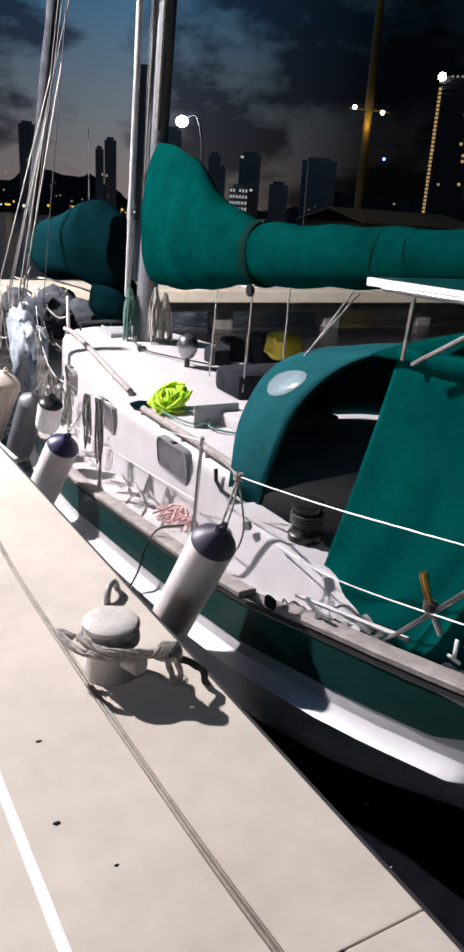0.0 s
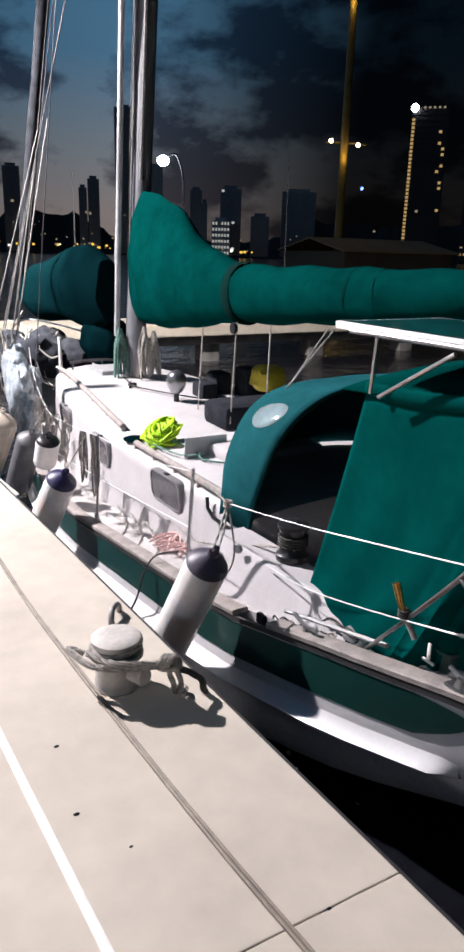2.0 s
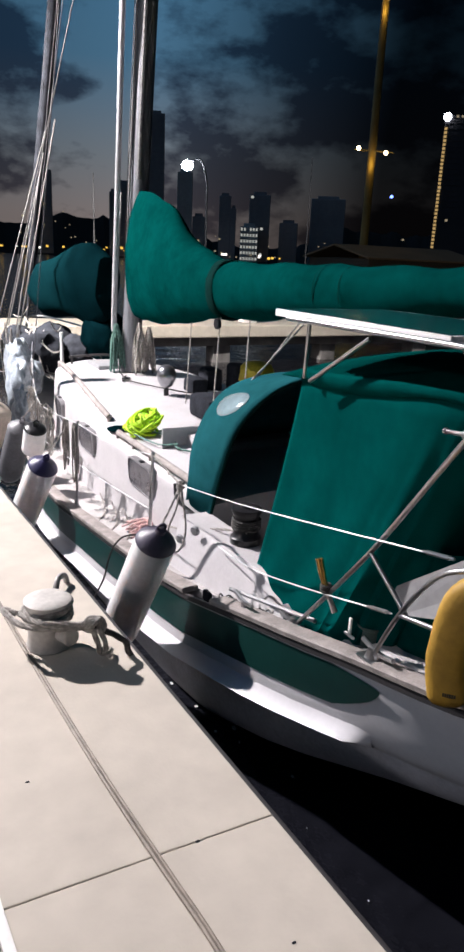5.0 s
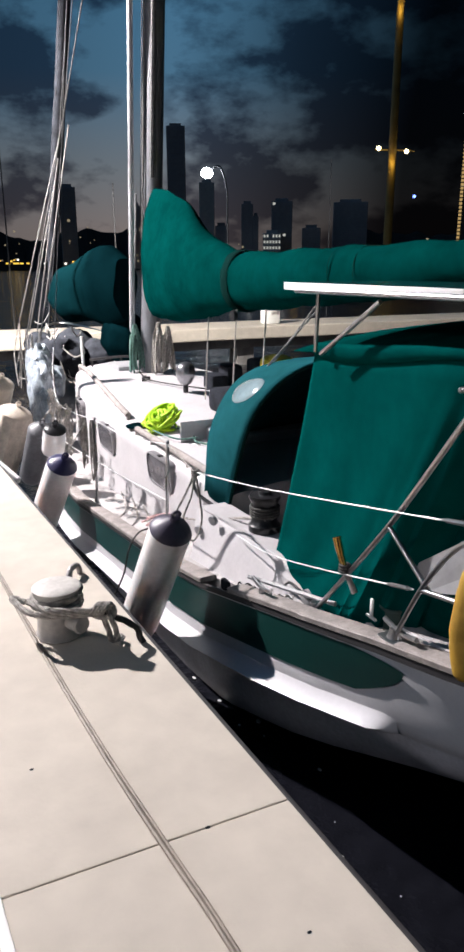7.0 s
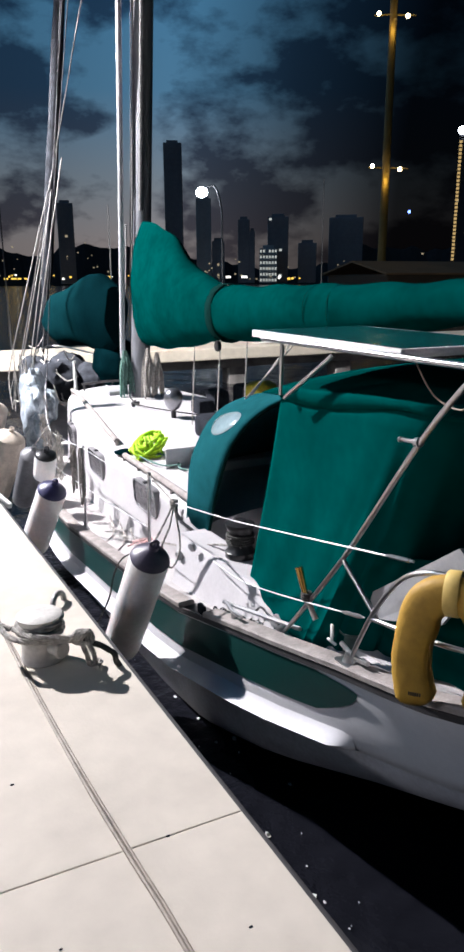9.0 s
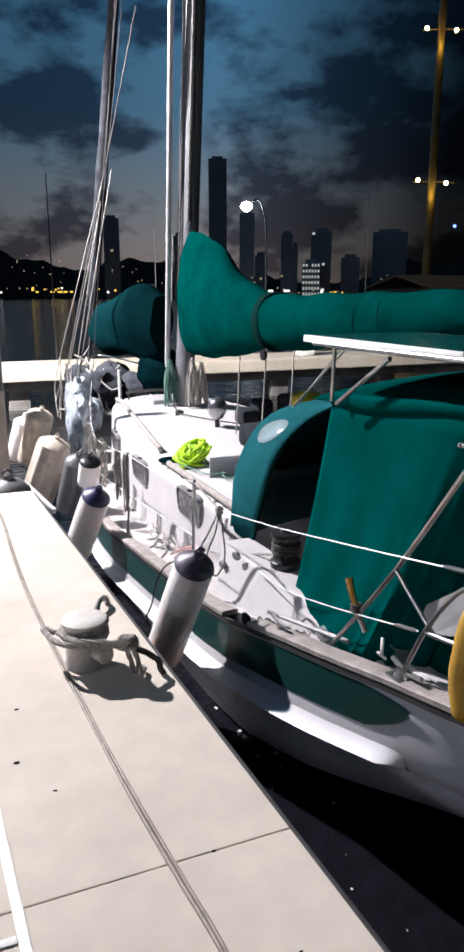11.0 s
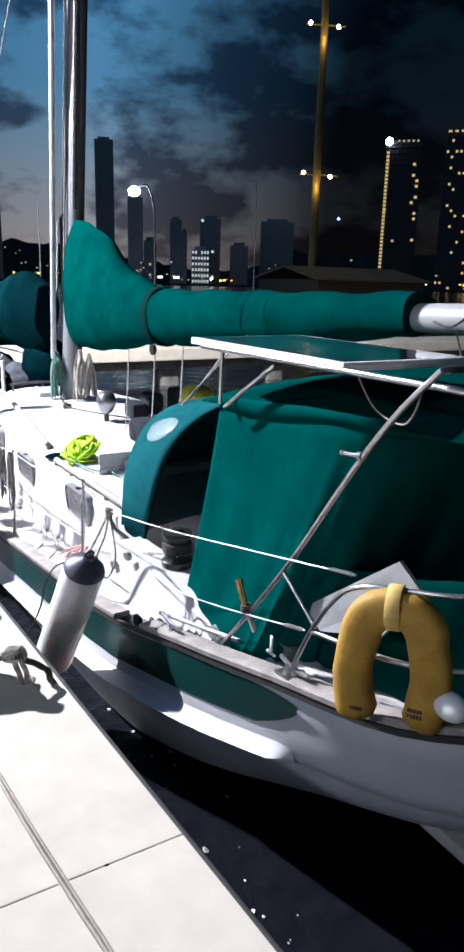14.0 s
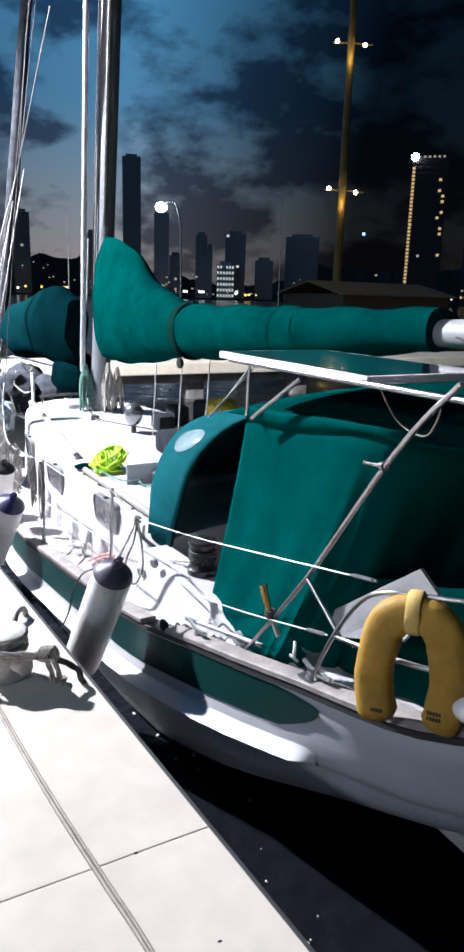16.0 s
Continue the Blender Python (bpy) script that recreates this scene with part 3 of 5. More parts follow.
# hatches on the roof
bm = bmesh.new()
hz = cab_top(5.55, 1.9)
box(bm, (1.45, 5.05, hz - 0.03), (2.35, 5.75, hz + 0.09), 0.03)
part("sliding_hatch", bm, WHITE_DECK, cabin, "white sliding hatch garage")
bm = bmesh.new()
box(bm, (1.22, 5.45, 0), (1.62, 5.47, 0.20), 0.008, Matrix.Translation((0, 0, cab_top(5.46, 1.4) - 0.02)))
part("spray_board", bm, WHITE_DECK, cabin, "small white upright board")
bm = bmesh.new()
hz = cab_top(8.9, 1.9)
box(bm, (1.62, 8.75, hz - 0.02), (2.2, 9.3, hz + 0.05), 0.02)
part("fore_hatch", bm, GREY_BOARD, cabin, "grey framed foredeck hatch")

# cockpit: coamings, seats and the after end
for side in (-1, 1):
    bm = bmesh.new()
    rings = []
    for y in (1.75, 2.2, 2.8, 3.4, 4.0, 4.1):
        zd = cap(y)[1] - DECK - 0.03
        h = xc(y) - cap(y)[0] - (0.27 if y > 2.3 else 0.18)
        zt = -0.03 if y > 2.9 else -0.03 + 0.10 * (2.9 - y) * 0.6
        rings.append([(xc(y) + side * w, y, z) for w, z in ((h + 0.03, zd), (h, zd + 0.08), (h - 0.04, zt - 0.03), (h - 0.06, zt), (h - 0.26, zt), (h - 0.28, zt - 0.03), (h - 0.30, -0.55))])
    loft(bm, rings, caps=False)
    part("coaming", bm, WHITE_DECK, boat, "white cockpit coaming")
bm = bmesh.new()
box(bm, (1.3, 1.3, -0.62), (3.5, 4.1, -0.55), 0.01)
part("cockpit_sole", bm, NONSKID, boat)
# near-black panel: the companionway's shade is in its colour
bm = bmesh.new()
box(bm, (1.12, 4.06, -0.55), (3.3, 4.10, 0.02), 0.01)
part("companionway", bm, DARK_CLUTTER, boat, "companionway bulkhead, coloured dark for the cockpit's shade")


def winch(x, y, z):
    w = part("winch", lathe(bmesh.new(), [(0.095, -0.06), (0.098, -0.045), (0.098, -0.01), (0.082, 0.005), (0.075, 0.05), (0.073, 0.11), (0.088, 0.145), (0.096, 0.16), (0.092, 0.176), (0.04, 0.184), (0.035, 0.20), (0.012, 0.20)], 24, pose(x, y, z)), BLACK, boat, "black sheet winch with rope turns")
    bm = bmesh.new()
    for k in range(4):
        tube(bm, [(x + 0.086 * math.cos(a), y + 0.086 * math.sin(a), z + 0.05 + k * 0.017 + 0.003 * a / 6) for a in [i * math.tau / 16 for i in range(16)]], 0.0085, 6, closed=True)
    part("rope_winding", bm, ROPE_DARK, w)
    bm = bmesh.new()
    lathe(bm, [(0.135, -0.27), (0.125, -0.22), (0.115, -0.12), (0.108, -0.07), (0.10, -0.058), (0.02, -0.056)], 24, pose(x, y, z))
    part("winch_base", bm, WHITE_DECK, boat, "white moulded winch pedestal")


winch(1.03, 3.52, 0.02)
# genoa sheet lead: winch to a block on the deck
bm = bmesh.new()
twisted(bm, [(1.00, 3.45, 0.06), (0.95, 3.7, 0.0), (0.86, 4.05, -0.12), (0.80, 4.4, -0.20)], 0.008)
part("sheet", bm, ROPE, boat)
for (x, y, z) in ((0.80, 3.78, -0.02), (0.79, 4.0, -0.16)):
    bm = bmesh.new()
    lathe(bm, [(0.008, -0.014), (0.031, -0.012), (0.034, 0.0), (0.031, 0.012), (0.008, 0.014)], 16, at_frame((x, y, z), (1, 0.35, 0.2)))
    part("block", bm, GREY_BOARD, boat, "grey sheet block")

# spray hood (dodger): upright sides, wide shoulders, sloping front on the roof
def hood_arch(n=30):
    """Half width and height of the hood's arch, 0 to 1, from one foot over to the other."""
    out = []
    for k in range(n + 1):
        a = math.pi * k / n
        ca, sa = math.cos(a), math.sin(a)
        out.append((-math.copysign(abs(ca) ** 0.42, ca), sa ** 0.60))
    return out


def hood_ring(t):
    """t below 0: the sloping front; 0 to 1: from the front corner to the after edge."""
    ring = []
    for w, h in hood_arch():
        if t >= 0:
            top = 0.86 + 0.10 * t
            z = -0.06 + (top + 0.06) * h
            y = 4.42 - 0.36 * t - 0.24 * t * h - 0.04 * h + 0.16 * (1 - abs(w)) * (1 - t)
            hw = 1.255 - 0.03 * h
            x = xc(y) + w * hw
        else:
            f = -t
            top = 0.86 - 0.72 * f
            z = max(-0.06 + (top + 0.06) * h, -0.06)
            y = 4.42 - 0.04 * h + 0.16 * (1 - abs(w)) + 0.75 * f * (0.35 + 0.65 * h) * (1 - 0.7 * abs(w) ** 3)
            x = xc(y) + w * (1.255 - 0.03 * h - 0.12 * f)
        wr = 0.008 * math.sin(7 * t + 5 * w) + 0.006 * math.sin(11 * h + 4 * t)
        ring.append((x + wr, y, z))
    return ring


bm = bmesh.new()
loft(bm, [hood_ring(t) for t in (-1, -0.75, -0.5, -0.25, -0.1, 0, 0.12, 0.25, 0.4, 0.55, 0.7, 0.85, 1.0)])
dodger = thicken(part("dodger", bm, TEAL, boat, "teal canvas spray hood with oval clear window"), 0.006)
bm = bmesh.new()
tube(bm, [(x + 0.01, y + 0.006, z - 0.012) for x, y, z in hood_ring(1.0)], 0.013, 8)
part("hood_hoop", bm, STRAP, dodger)


def hood_at(t, k):
    ring = hood_ring(t)
    k0 = min(int(k), len(ring) - 2)
    return v3(ring[k0]).lerp(v3(ring[k0 + 1]), k - k0)


bm = bmesh.new()
WIN_T, WIN_K = 0.50, 7.4
nrm = (hood_at(WIN_T + 0.1, WIN_K) - hood_at(WIN_T - 0.1, WIN_K)).cross(hood_at(WIN_T, WIN_K + 0.6) - hood_at(WIN_T, WIN_K - 0.6)).normalized()
if nrm.z < 0:
    nrm = -nrm
rings = []
for f in (1.0, 0.93, 0.6, 0.25):
    rings.append([hood_at(WIN_T + 0.27 * f * math.cos(a), WIN_K + 1.55 * f * math.sin(a)) + nrm * (0.006 if f == 1 else 0.011) for a in [i * math.tau / 28 for i in range(28)]])
loft(bm, rings, closed_ring=True)
bm.faces.new([bm.verts.new(p) for p in rings[-1]])
part("hood_window", bm, VINYL, dodger, "oval clear plastic window")
bm = bmesh.new()
tube(bm, [(0.985, 3.72, -0.07), (0.97, 4.44, -0.075), (0.97, 4.53, -0.03), (0.97, 4.54, 0.05)], 0.014, 8)
part("hood_edge", bm, BLACK, dodger)
# cockpit things under the hood; the near-black bulkhead stands in for shade
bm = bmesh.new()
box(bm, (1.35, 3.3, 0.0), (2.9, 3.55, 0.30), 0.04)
part("instrument_bulkhead", bm, DARK_CLUTTER, boat, "cockpit bulkhead under the hood, coloured dark as shade")
bm = bmesh.new()
lathe(bm, [(0.12, 0), (0.14, 0.02), (0.135, 0.09), (0.12, 0.10), (0.115, 0.03), (0.02, 0.025)], 20, pose(1.30, 3.15, 0.30))
part("bowl", bm, GREY_BOARD, boat, "grey plastic bowl")

# bimini roof and side curtains
bm = bmesh.new()
grid = []
for i in range(9):
    t = i / 8
    y = 3.0 - 1.75 * t
    row = []
    for j in range(17):
        a = math.pi * j / 16
        ca, sa = math.cos(a), math.sin(a)
        hw = 1.43 - 0.05 * t
        row.append((xc(y) - hw * math.copysign(abs(ca) ** 0.8, ca), y + 0.05 * sa, 1.11 + 0.10 * t + 0.15 * sa ** 1.6 - 0.05 * (2 * t - 1) ** 2 * sa))
    grid.append(row)
loft(bm, grid)
bimini = thicken(part("bimini", bm, GREEN_SHADED, boat, "green canvas cockpit awning, coloured as if shaded"), 0.006)

TOPS = [(0.955, 2.86, 1.135), (0.95, 2.50, 1.155), (0.95, 2.1, 1.19), (0.965, 1.86, 1.20), (1.04, 1.72, 1.20), (1.40, 1.60, 1.22), (1.9, 1.48, 1.24), (2.6, 1.34, 1.24), (3.3, 1.42, 1.22)]
FEET = [(0.93, 3.26, -0.22), (0.90, 2.95, -0.20), (0.865, 2.62, -0.14), (0.875, 2.36, -0.08), (0.97, 2.17, -0.04), (1.32, 2.06, 0.02), (1.8, 1.92, 0.06), (2.5, 1.66, 0.06), (3.3, 1.7, 0.06)]
tl, fl = smooth_line(TOPS, 8), smooth_line(FEET, 8)
bm = bmesh.new()
grid = []
for k, (a, b) in enumerate(zip(tl, fl)):
    row = []
    for j in range(15):
        t = j / 14
        p = a.lerp(b, t)
        fold = 0.018 * t * math.sin(k * 1.35) + 0.022 * t * math.sin(k * 0.53 + 2) if k > 20 else 0.010 * math.sin(k * 0.7 + 4 * t) * t
        belly = -0.035 * math.sin(math.pi * t)
        n = Vector((-(tl[min(k + 1, len(tl) - 1)] - tl[max(k - 1, 0)]).y, (tl[min(k + 1, len(tl) - 1)] - tl[max(k - 1, 0)]).x, 0)).normalized()
        row.append(p - n * (fold + belly * 0.6))
    grid.append(row)
loft(bm, grid)
curtain = thicken(part("side_curtain", bm, GREEN, boat, "hanging dark green canvas cockpit curtain"), 0.005)
bm = bmesh.new()
loft(bm, [[(p.x - 0.012, p.y, p.z + 0.03), (p.x - 0.016, p.y, p.z + 0.01), (p.x - 0.012, p.y, p.z - 0.030 - 0.02 * math.sin(i * 0.2))] for i, p in enumerate(tl)])
thicken(part("valance", bm, GREEN, bimini, "green canvas valance strip"), 0.004)

# tubes: awning frame, stern arch, pushpit
tubes = [
    ("arch_tube", [(0.80, 2.56, -0.08), (0.80, 2.03, 0.54), (0.80, 1.57, 1.16), (0.82, 1.33, 1.43), (0.90, 1.28, 1.47), (1.6, 1.30, 1.47), (3.0, 1.3, 1.47)], 0.0110),
    ("frame_tube", [(0.885, 2.74, 1.40), (0.895, 2.77, 1.13)], 0.0095),
    ("frame_tube", [(0.87, 2.26, 1.375), (0.87, 2.68, 1.13)], 0.0105),
    ("frame_tube", [(0.86, 2.9, 1.40), (0.86, 1.2, 1.41)], 0.0125),
    ("brace_tube", [(0.80, 2.03, 0.54), (0.82, 1.80, 0.36)], 0.0105),
    ("pushpit", [(0.80, 1.955, 0.085), (0.80, 1.82, 0.36), (0.795, 1.66, 0.58), (0.81, 1.55, 0.66), (0.86, 1.42, 0.69), (0.98, 1.2, 0.73), (1.3, 0.98, 0.78), (2.2, 0.85, 0.82), (3.2, 0.95, 0.8)], 0.0098),
    ("pushpit", [(0.80, 1.82, 0.36), (0.87, 1.42, 0.41), (1.0, 1.2, 0.45), (1.3, 1.0, 0.5), (2.2, 0.88, 0.52)], 0.0105),
    ("pushpit_post", [(1.02, 1.16, 0.30), (1.0, 1.17, 0.73)], 0.0135),
]
for nm, pts, r in tubes:
    bm = bmesh.new()
    tube(bm, smooth_line(pts, 6) if len(pts) > 2 else pts, r, 10)
    part(nm, bm, STEEL, boat, "stainless steel tube")
for x, y, z in ((0.80, 1.955, 0.085), (0.80, 2.56, -0.075)):
    bm = bmesh.new()
    box(bm, (-0.04, -0.055, 0), (0.04, 0.055, 0.012), 0.004, pose(x, y, z, 0, 0, 0))
    lathe(bm, [(0.03, 0.01), (0.022, 0.03), (0.018, 0.05)], 14, pose(x, y, z))
    part("tube_foot", bm, STEEL, boat)
bm = bmesh.new()
tube(bm, [(0.80, 1.595, 1.135), (0.83, 1.735, 1.115)], 0.0085, 10)
tube(bm, [(0.797, 1.585, 1.137), (0.803, 1.615, 1.132)], 0.017, 10)
tube(bm, [(0.828, 1.725, 1.117), (0.832, 1.74, 1.114)], 0.0115, 10)
part("rod_holder", bm, STEEL, boat)

# solar panel on the frame
panel = thing("solar_panel", "aluminium-framed solar panel on the stern frame", "solar panel", (0.86, 1.80, 1.418))
bm = bmesh.new()
box(bm, (0, 0, -0.017), (0.018, 1.22, 0.017), 0.003)
box(bm, (0.66, 0, -0.017), (0.678, 1.22, 0.017), 0.003)
box(bm, (0.0182, 0, -0.017), (0.6598, 0.018, 0.017), 0.003)
box(bm, (0.0182, 1.202, -0.017), (0.6598, 1.22, 0.017), 0.003)
part("frame", bm, WHITE_ALU, panel)
bm = bmesh.new()
box(bm, (0.0185, 0.0185, 0.008), (0.6595, 1.2015, 0.018))
part("cell_sheet", bm, SOLAR, panel, "dark blue solar cells", smooth=False)
bm = bmesh.new()
tube(bm, smooth_line([(0.1, 0.05, -0.02), (0.12, -0.05, -0.15), (0.10, -0.22, -0.18), (0.02, -0.36, -0.10), (-0.02, -0.42, 0.0)], 6), 0.0038, 6)
part("lead", bm, CABLE, panel)

bm = bmesh.new()
tube(bm, smooth_line([(1.42, 9.45, 0.30), (1.8, 9.42, 0.325), (2.25, 9.40, 0.31)], 5), 0.018, 8)
for x_ in (1.45, 1.85, 2.22):
    tube(bm, [(x_, 9.43, 0.20), (x_, 9.43, 0.30)], 0.014, 8)
part("hatch_rail", bm, DARK_TRIM, cabin, "low dark rail across the roof")
bm = bmesh.new()
tube(bm, smooth_line([(1.93, 8.5, 0.20), (1.75, 8.05, 0.215), (1.95, 7.6, 0.20), (2.2, 7.1, 0.20)], 6), 0.009, 6)
tube(bm, smooth_line([(1.84, 8.55, 0.22), (1.78, 8.2, 0.21), (1.70, 8.0, 0.205)], 5), 0.011, 6)
part("roof_halyard", bm, ROPE_DARK, cabin, "dark halyard led over the roof")
bm = bmesh.new()
box(bm, (-0.05, -0.03, 0), (0.05, 0.03, 0.035), 0.01, pose(1.78, 8.12, 0.195, 0, 0, 25))
part("deck_organiser", bm, BLACK, cabin)

# stanchions and guard wires
def stanchion(foot, top):
    bm = bmesh.new()
    tube(bm, [foot, top], 0.0115, 10)
    s = part("stanchion", bm, STEEL, boat, "stainless steel stanchion")
    bm = bmesh.new()
    lathe(bm, [(0.035, -0.01), (0.035, 0.0), (0.022, 0.02), (0.018, 0.07)], 12, Matrix.Translation(foot))
    part("socket", bm, STEEL, s)


STAN = [((0.60, 4.10, -0.36), (0.585, 3.98, 0.47)), ((0.545, 5.78, -0.50), (0.53, 5.62, 0.31)), ((0.57, 7.45, -0.62), (0.55, 7.35, 0.20)), ((0.92, 9.4, -0.48), (0.90, 9.35, 0.28))]
for a, b in STAN:
    stanchion(a, b)


def wire(name, pts, r, mat, label="", parent=None):
    bm = bmesh.new()
    tube(bm, pts, r, 6)
    return part(name, bm, mat, parent or boat, label)


RIG = shader("weathered_rigging_rope", (0.14, 0.135, 0.135), 0.8, var=0.25, scale=30, bump=0.4, bump_scale=160)
RIG_WIRE = shader("dull_wire_rope", (0.09, 0.09, 0.10), 0.5, metal=0.4, var=0.2)
WIRE = shader("white_coated_guard_wire", (0.75, 0.75, 0.76), 0.35, var=0.05)
wire("guard_wire", smooth_line([(0.60, 3.56, 0.38), (0.66, 2.9, 0.47), (0.74, 2.2, 0.585), (0.80, 1.58, 0.695)], 4), 0.0034, WIRE, "thin white guard wire")
wire("guard_wire", smooth_line([(0.83, 3.50, -0.02), (0.78, 3.0, 0.06), (0.77, 2.5, 0.18), (0.80, 1.86, 0.345)], 5), 0.0034, WIRE, "thin white guard wire")
wire("guard_wire", [(0.585, 3.98, 0.45), (0.60, 3.56, 0.38)], 0.006, ROPE)
wire("guard_wire", smooth_line([(0.585, 3.98, 0.45), (0.55, 4.8, 0.33), (0.53, 5.62, 0.29), (0.53, 6.5, 0.20), (0.55, 7.35, 0.18), (0.90, 9.35, 0.26), (1.3, 11.2, 0.4), (1.62, 12.4, 0.5)], 4), 0.004, WIRE)
wire("guard_wire", smooth_line([(0.595, 4.03, 0.06), (0.54, 5.7, -0.08), (0.56, 7.4, -0.2), (0.90, 9.35, -0.1), (1.3, 11.2, 0.05)], 4), 0.004, WIRE)
for a, b in (((0.785, 1.72, 0.672), (0.80, 1.58, 0.695)), ((0.79, 2.0, 0.31), (0.80, 1.87, 0.342))):
    bm = bmesh.new()
    a, b = v3(a), v3(b)
    tube(bm, [a, a.lerp(b, 0.12), a.lerp(b, 0.13), a.lerp(b, 0.85), a.lerp(b, 0.86), b], [0.006, 0.006, 0.0095, 0.0095, 0.006, 0.006], 8)
    part("turnbuckle", bm, STEEL, boat)
# lashing from the wire down to the fender
wire("lashing", smooth_line([(0.60, 3.56, 0.38), (0.55, 3.50, 0.26), (0.46, 3.40, 0.16), (0.52, 3.42, 0.02), (0.60, 3.47, 0.12), (0.60, 3.55, 0.36)], 5), 0.006, ROPE, "knotted rope lashing")
bm = bmesh.new()
for k in range(3):
    tube(bm, [(0.60 + 0.02 * math.cos(a), 3.56 + 0.02 * math.sin(a), 0.365 + 0.013 * k) for a in [i * math.tau / 10 for i in range(10)]], 0.008, 6, closed=True)
part("lashing_knot", bm, ROPE, boat)

# brass-ended handle lashed to the arch tube
bm = bmesh.new()
tube(bm, [(0.775, 2.35, 0.385), (0.78, 2.32, 0.31), (0.785, 2.30, 0.265)], [0.019, 0.016, 0.013], 10)
handle = part("tiller_handle", bm, BRASS, boat, "brass and wood handle")
bm = bmesh.new()
tube(bm, [(0.785, 2.31, 0.27), (0.80, 2.23, 0.165)], [0.011, 0.014], 10)
part("grip", bm, TEAK, handle)
bm = bmesh.new()
for k in range(3):
    tube(bm, [(0.79 + 0.022 * math.cos(a), 2.30 + 0.024 * math.sin(a), 0.245 + 0.013 * k) for a in [i * math.tau / 10 for i in range(10)]], 0.007, 6, closed=True)
part("lashing", bm, ROPE_DARK, handle)

# green lee cloth laced inside the stern rail
bm = bmesh.new()
grid = []
for k in range(25):
    t = k / 24
    y = 2.12 - 1.05 * t
    x = 1.06 + 0.30 * t * t
    zb, zt = cap(max(y, 1.2))[1] - DECK + 0.02, 0.50 + 0.22 * t
    grid.append([(x + 0.012 * math.sin(k * 1.1 + 3 * j / 8) * j / 8, y, zt + (zb - zt) * j / 8 + 0.006 * math.sin(k * 0.9)) for j in range(9)])
loft(bm, grid)
thicken(part("lee_cloth", bm, GREEN_SHADED, boat, "dark green lee cloth inside the stern rail"), 0.005)

# pale board leaning at the stern rail
bm = bmesh.new()
vs = [Vector(p) for p in ((1.0, 2.10, 0.31), (1.02, 1.58, 0.71), (1.03, 1.47, 0.63), (1.0, 1.62, 0.38), (1.0, 2.02, 0.22))]
bm.faces.new([bm.verts.new(p) for p in vs])
b_ob = tagged(thicken(finish("board", bm, GREY_BOARD, smooth=False), 0.018), "pale grey board leaning inside the stern rail", "board")

# cloudy plastic bucket and a small white bracket behind the arch foot
bm = lathe(bmesh.new(), [(0.046, 0.0), (0.050, 0.004), (0.060, 0.12), (0.065, 0.124), (0.065, 0.135), (0.058, 0.135), (0.048, 0.02), (0.01, 0.016)], 28)
bucket = tagged(finish("bucket", bm, shader("cloudy_green_plastic", (0.05, 0.09, 0.085), 0.6, var=0.15)), "grey-green plastic bucket behind the stern arch", "bucket")
bucket.location = (0.99, 2.20, cap(2.2)[1] - DECK + 0.02)
bm = bmesh.new()
box(bm, (-0.006, -0.035, 0), (0.006, 0.035, 0.012), 0.003)
box(bm, (-0.005, -0.009, 0.010), (0.005, 0.009, 0.095), 0.003)
br = tagged(finish("bracket", bm, WHITE_ALU), "small white upright bracket on the after deck", "bracket")
br.location = (0.885, 2.22, cap(2.22)[1])

# tangled black and grey line ends at the foot of the curtain
rk = random.Random(17)
tang = thing("line_tangle", "tangled black and grey line ends on deck", "rope")
for k in range(9):
    yy = 2.72 + 0.05 * k + 0.04 * rk.random()
    x0, z0 = cap(yy)
    r_ = 0.025 + 0.03 * rk.random()
    bm = bmesh.new()
    tube(bm, smooth_line([(x0 + 0.13 + r_ * math.cos(a) * 0.6, yy + r_ * math.sin(a), z0 - 0.06 + 0.035 * abs(math.sin(a * 1.5 + k))) for a in [j * 0.9 for j in range(8)]], 4), 0.0045, 6)
    part("loop", bm, ROPE_DARK if k % 3 else ROPE, tang)
bm = bmesh.new()
tube(bm, smooth_line([(0.86, 2.96, -0.13), (0.84, 2.86, -0.06), (0.83, 2.74, -0.05), (0.85, 2.64, -0.075)], 6), 0.007, 8)
tagged(finish("hose", bm, BLACK), "short black hose bent over the side deck", "hose")
bm = bmesh.new()
box(bm, (-0.035, -0.09, 0), (0.035, 0.09, 0.07), 0.02, pose(0.90, 2.70, cap(2.7)[1] - DECK + 0.02, 0, 0, 12))
tagged(finish("canvas_pouch", bm, GREY_BOARD), "small grey pouch lying on the side deck", "pouch")

# ropes and fittings on the side deck
bm = bmesh.new()
rt = random.Random(8)
for k in range(4):
    yy = 2.60 + 0.10 * k + 0.1 * rt.random()
    x0, z0 = cap(yy)
    pts, a = [], rt.uniform(0, 6)
    px, py = x0 + 0.15, yy
    for s in range(7):
        a += rt.uniform(-1.3, 1.3)
        px, py = min(max(px + 0.05 * math.cos(a), x0 + 0.11), x0 + 0.22), py + 0.06 * math.sin(a)
        pts.append((px, py, cap(py)[1] - 0.065 + 0.035 * rt.random()))
    tube(bm, smooth_line(pts, 5), 0.0042, 6)
tagged(finish("rope_tail", bm, ROPE), "loose grey rope tails lying on deck", "rope")
bm = bmesh.new()
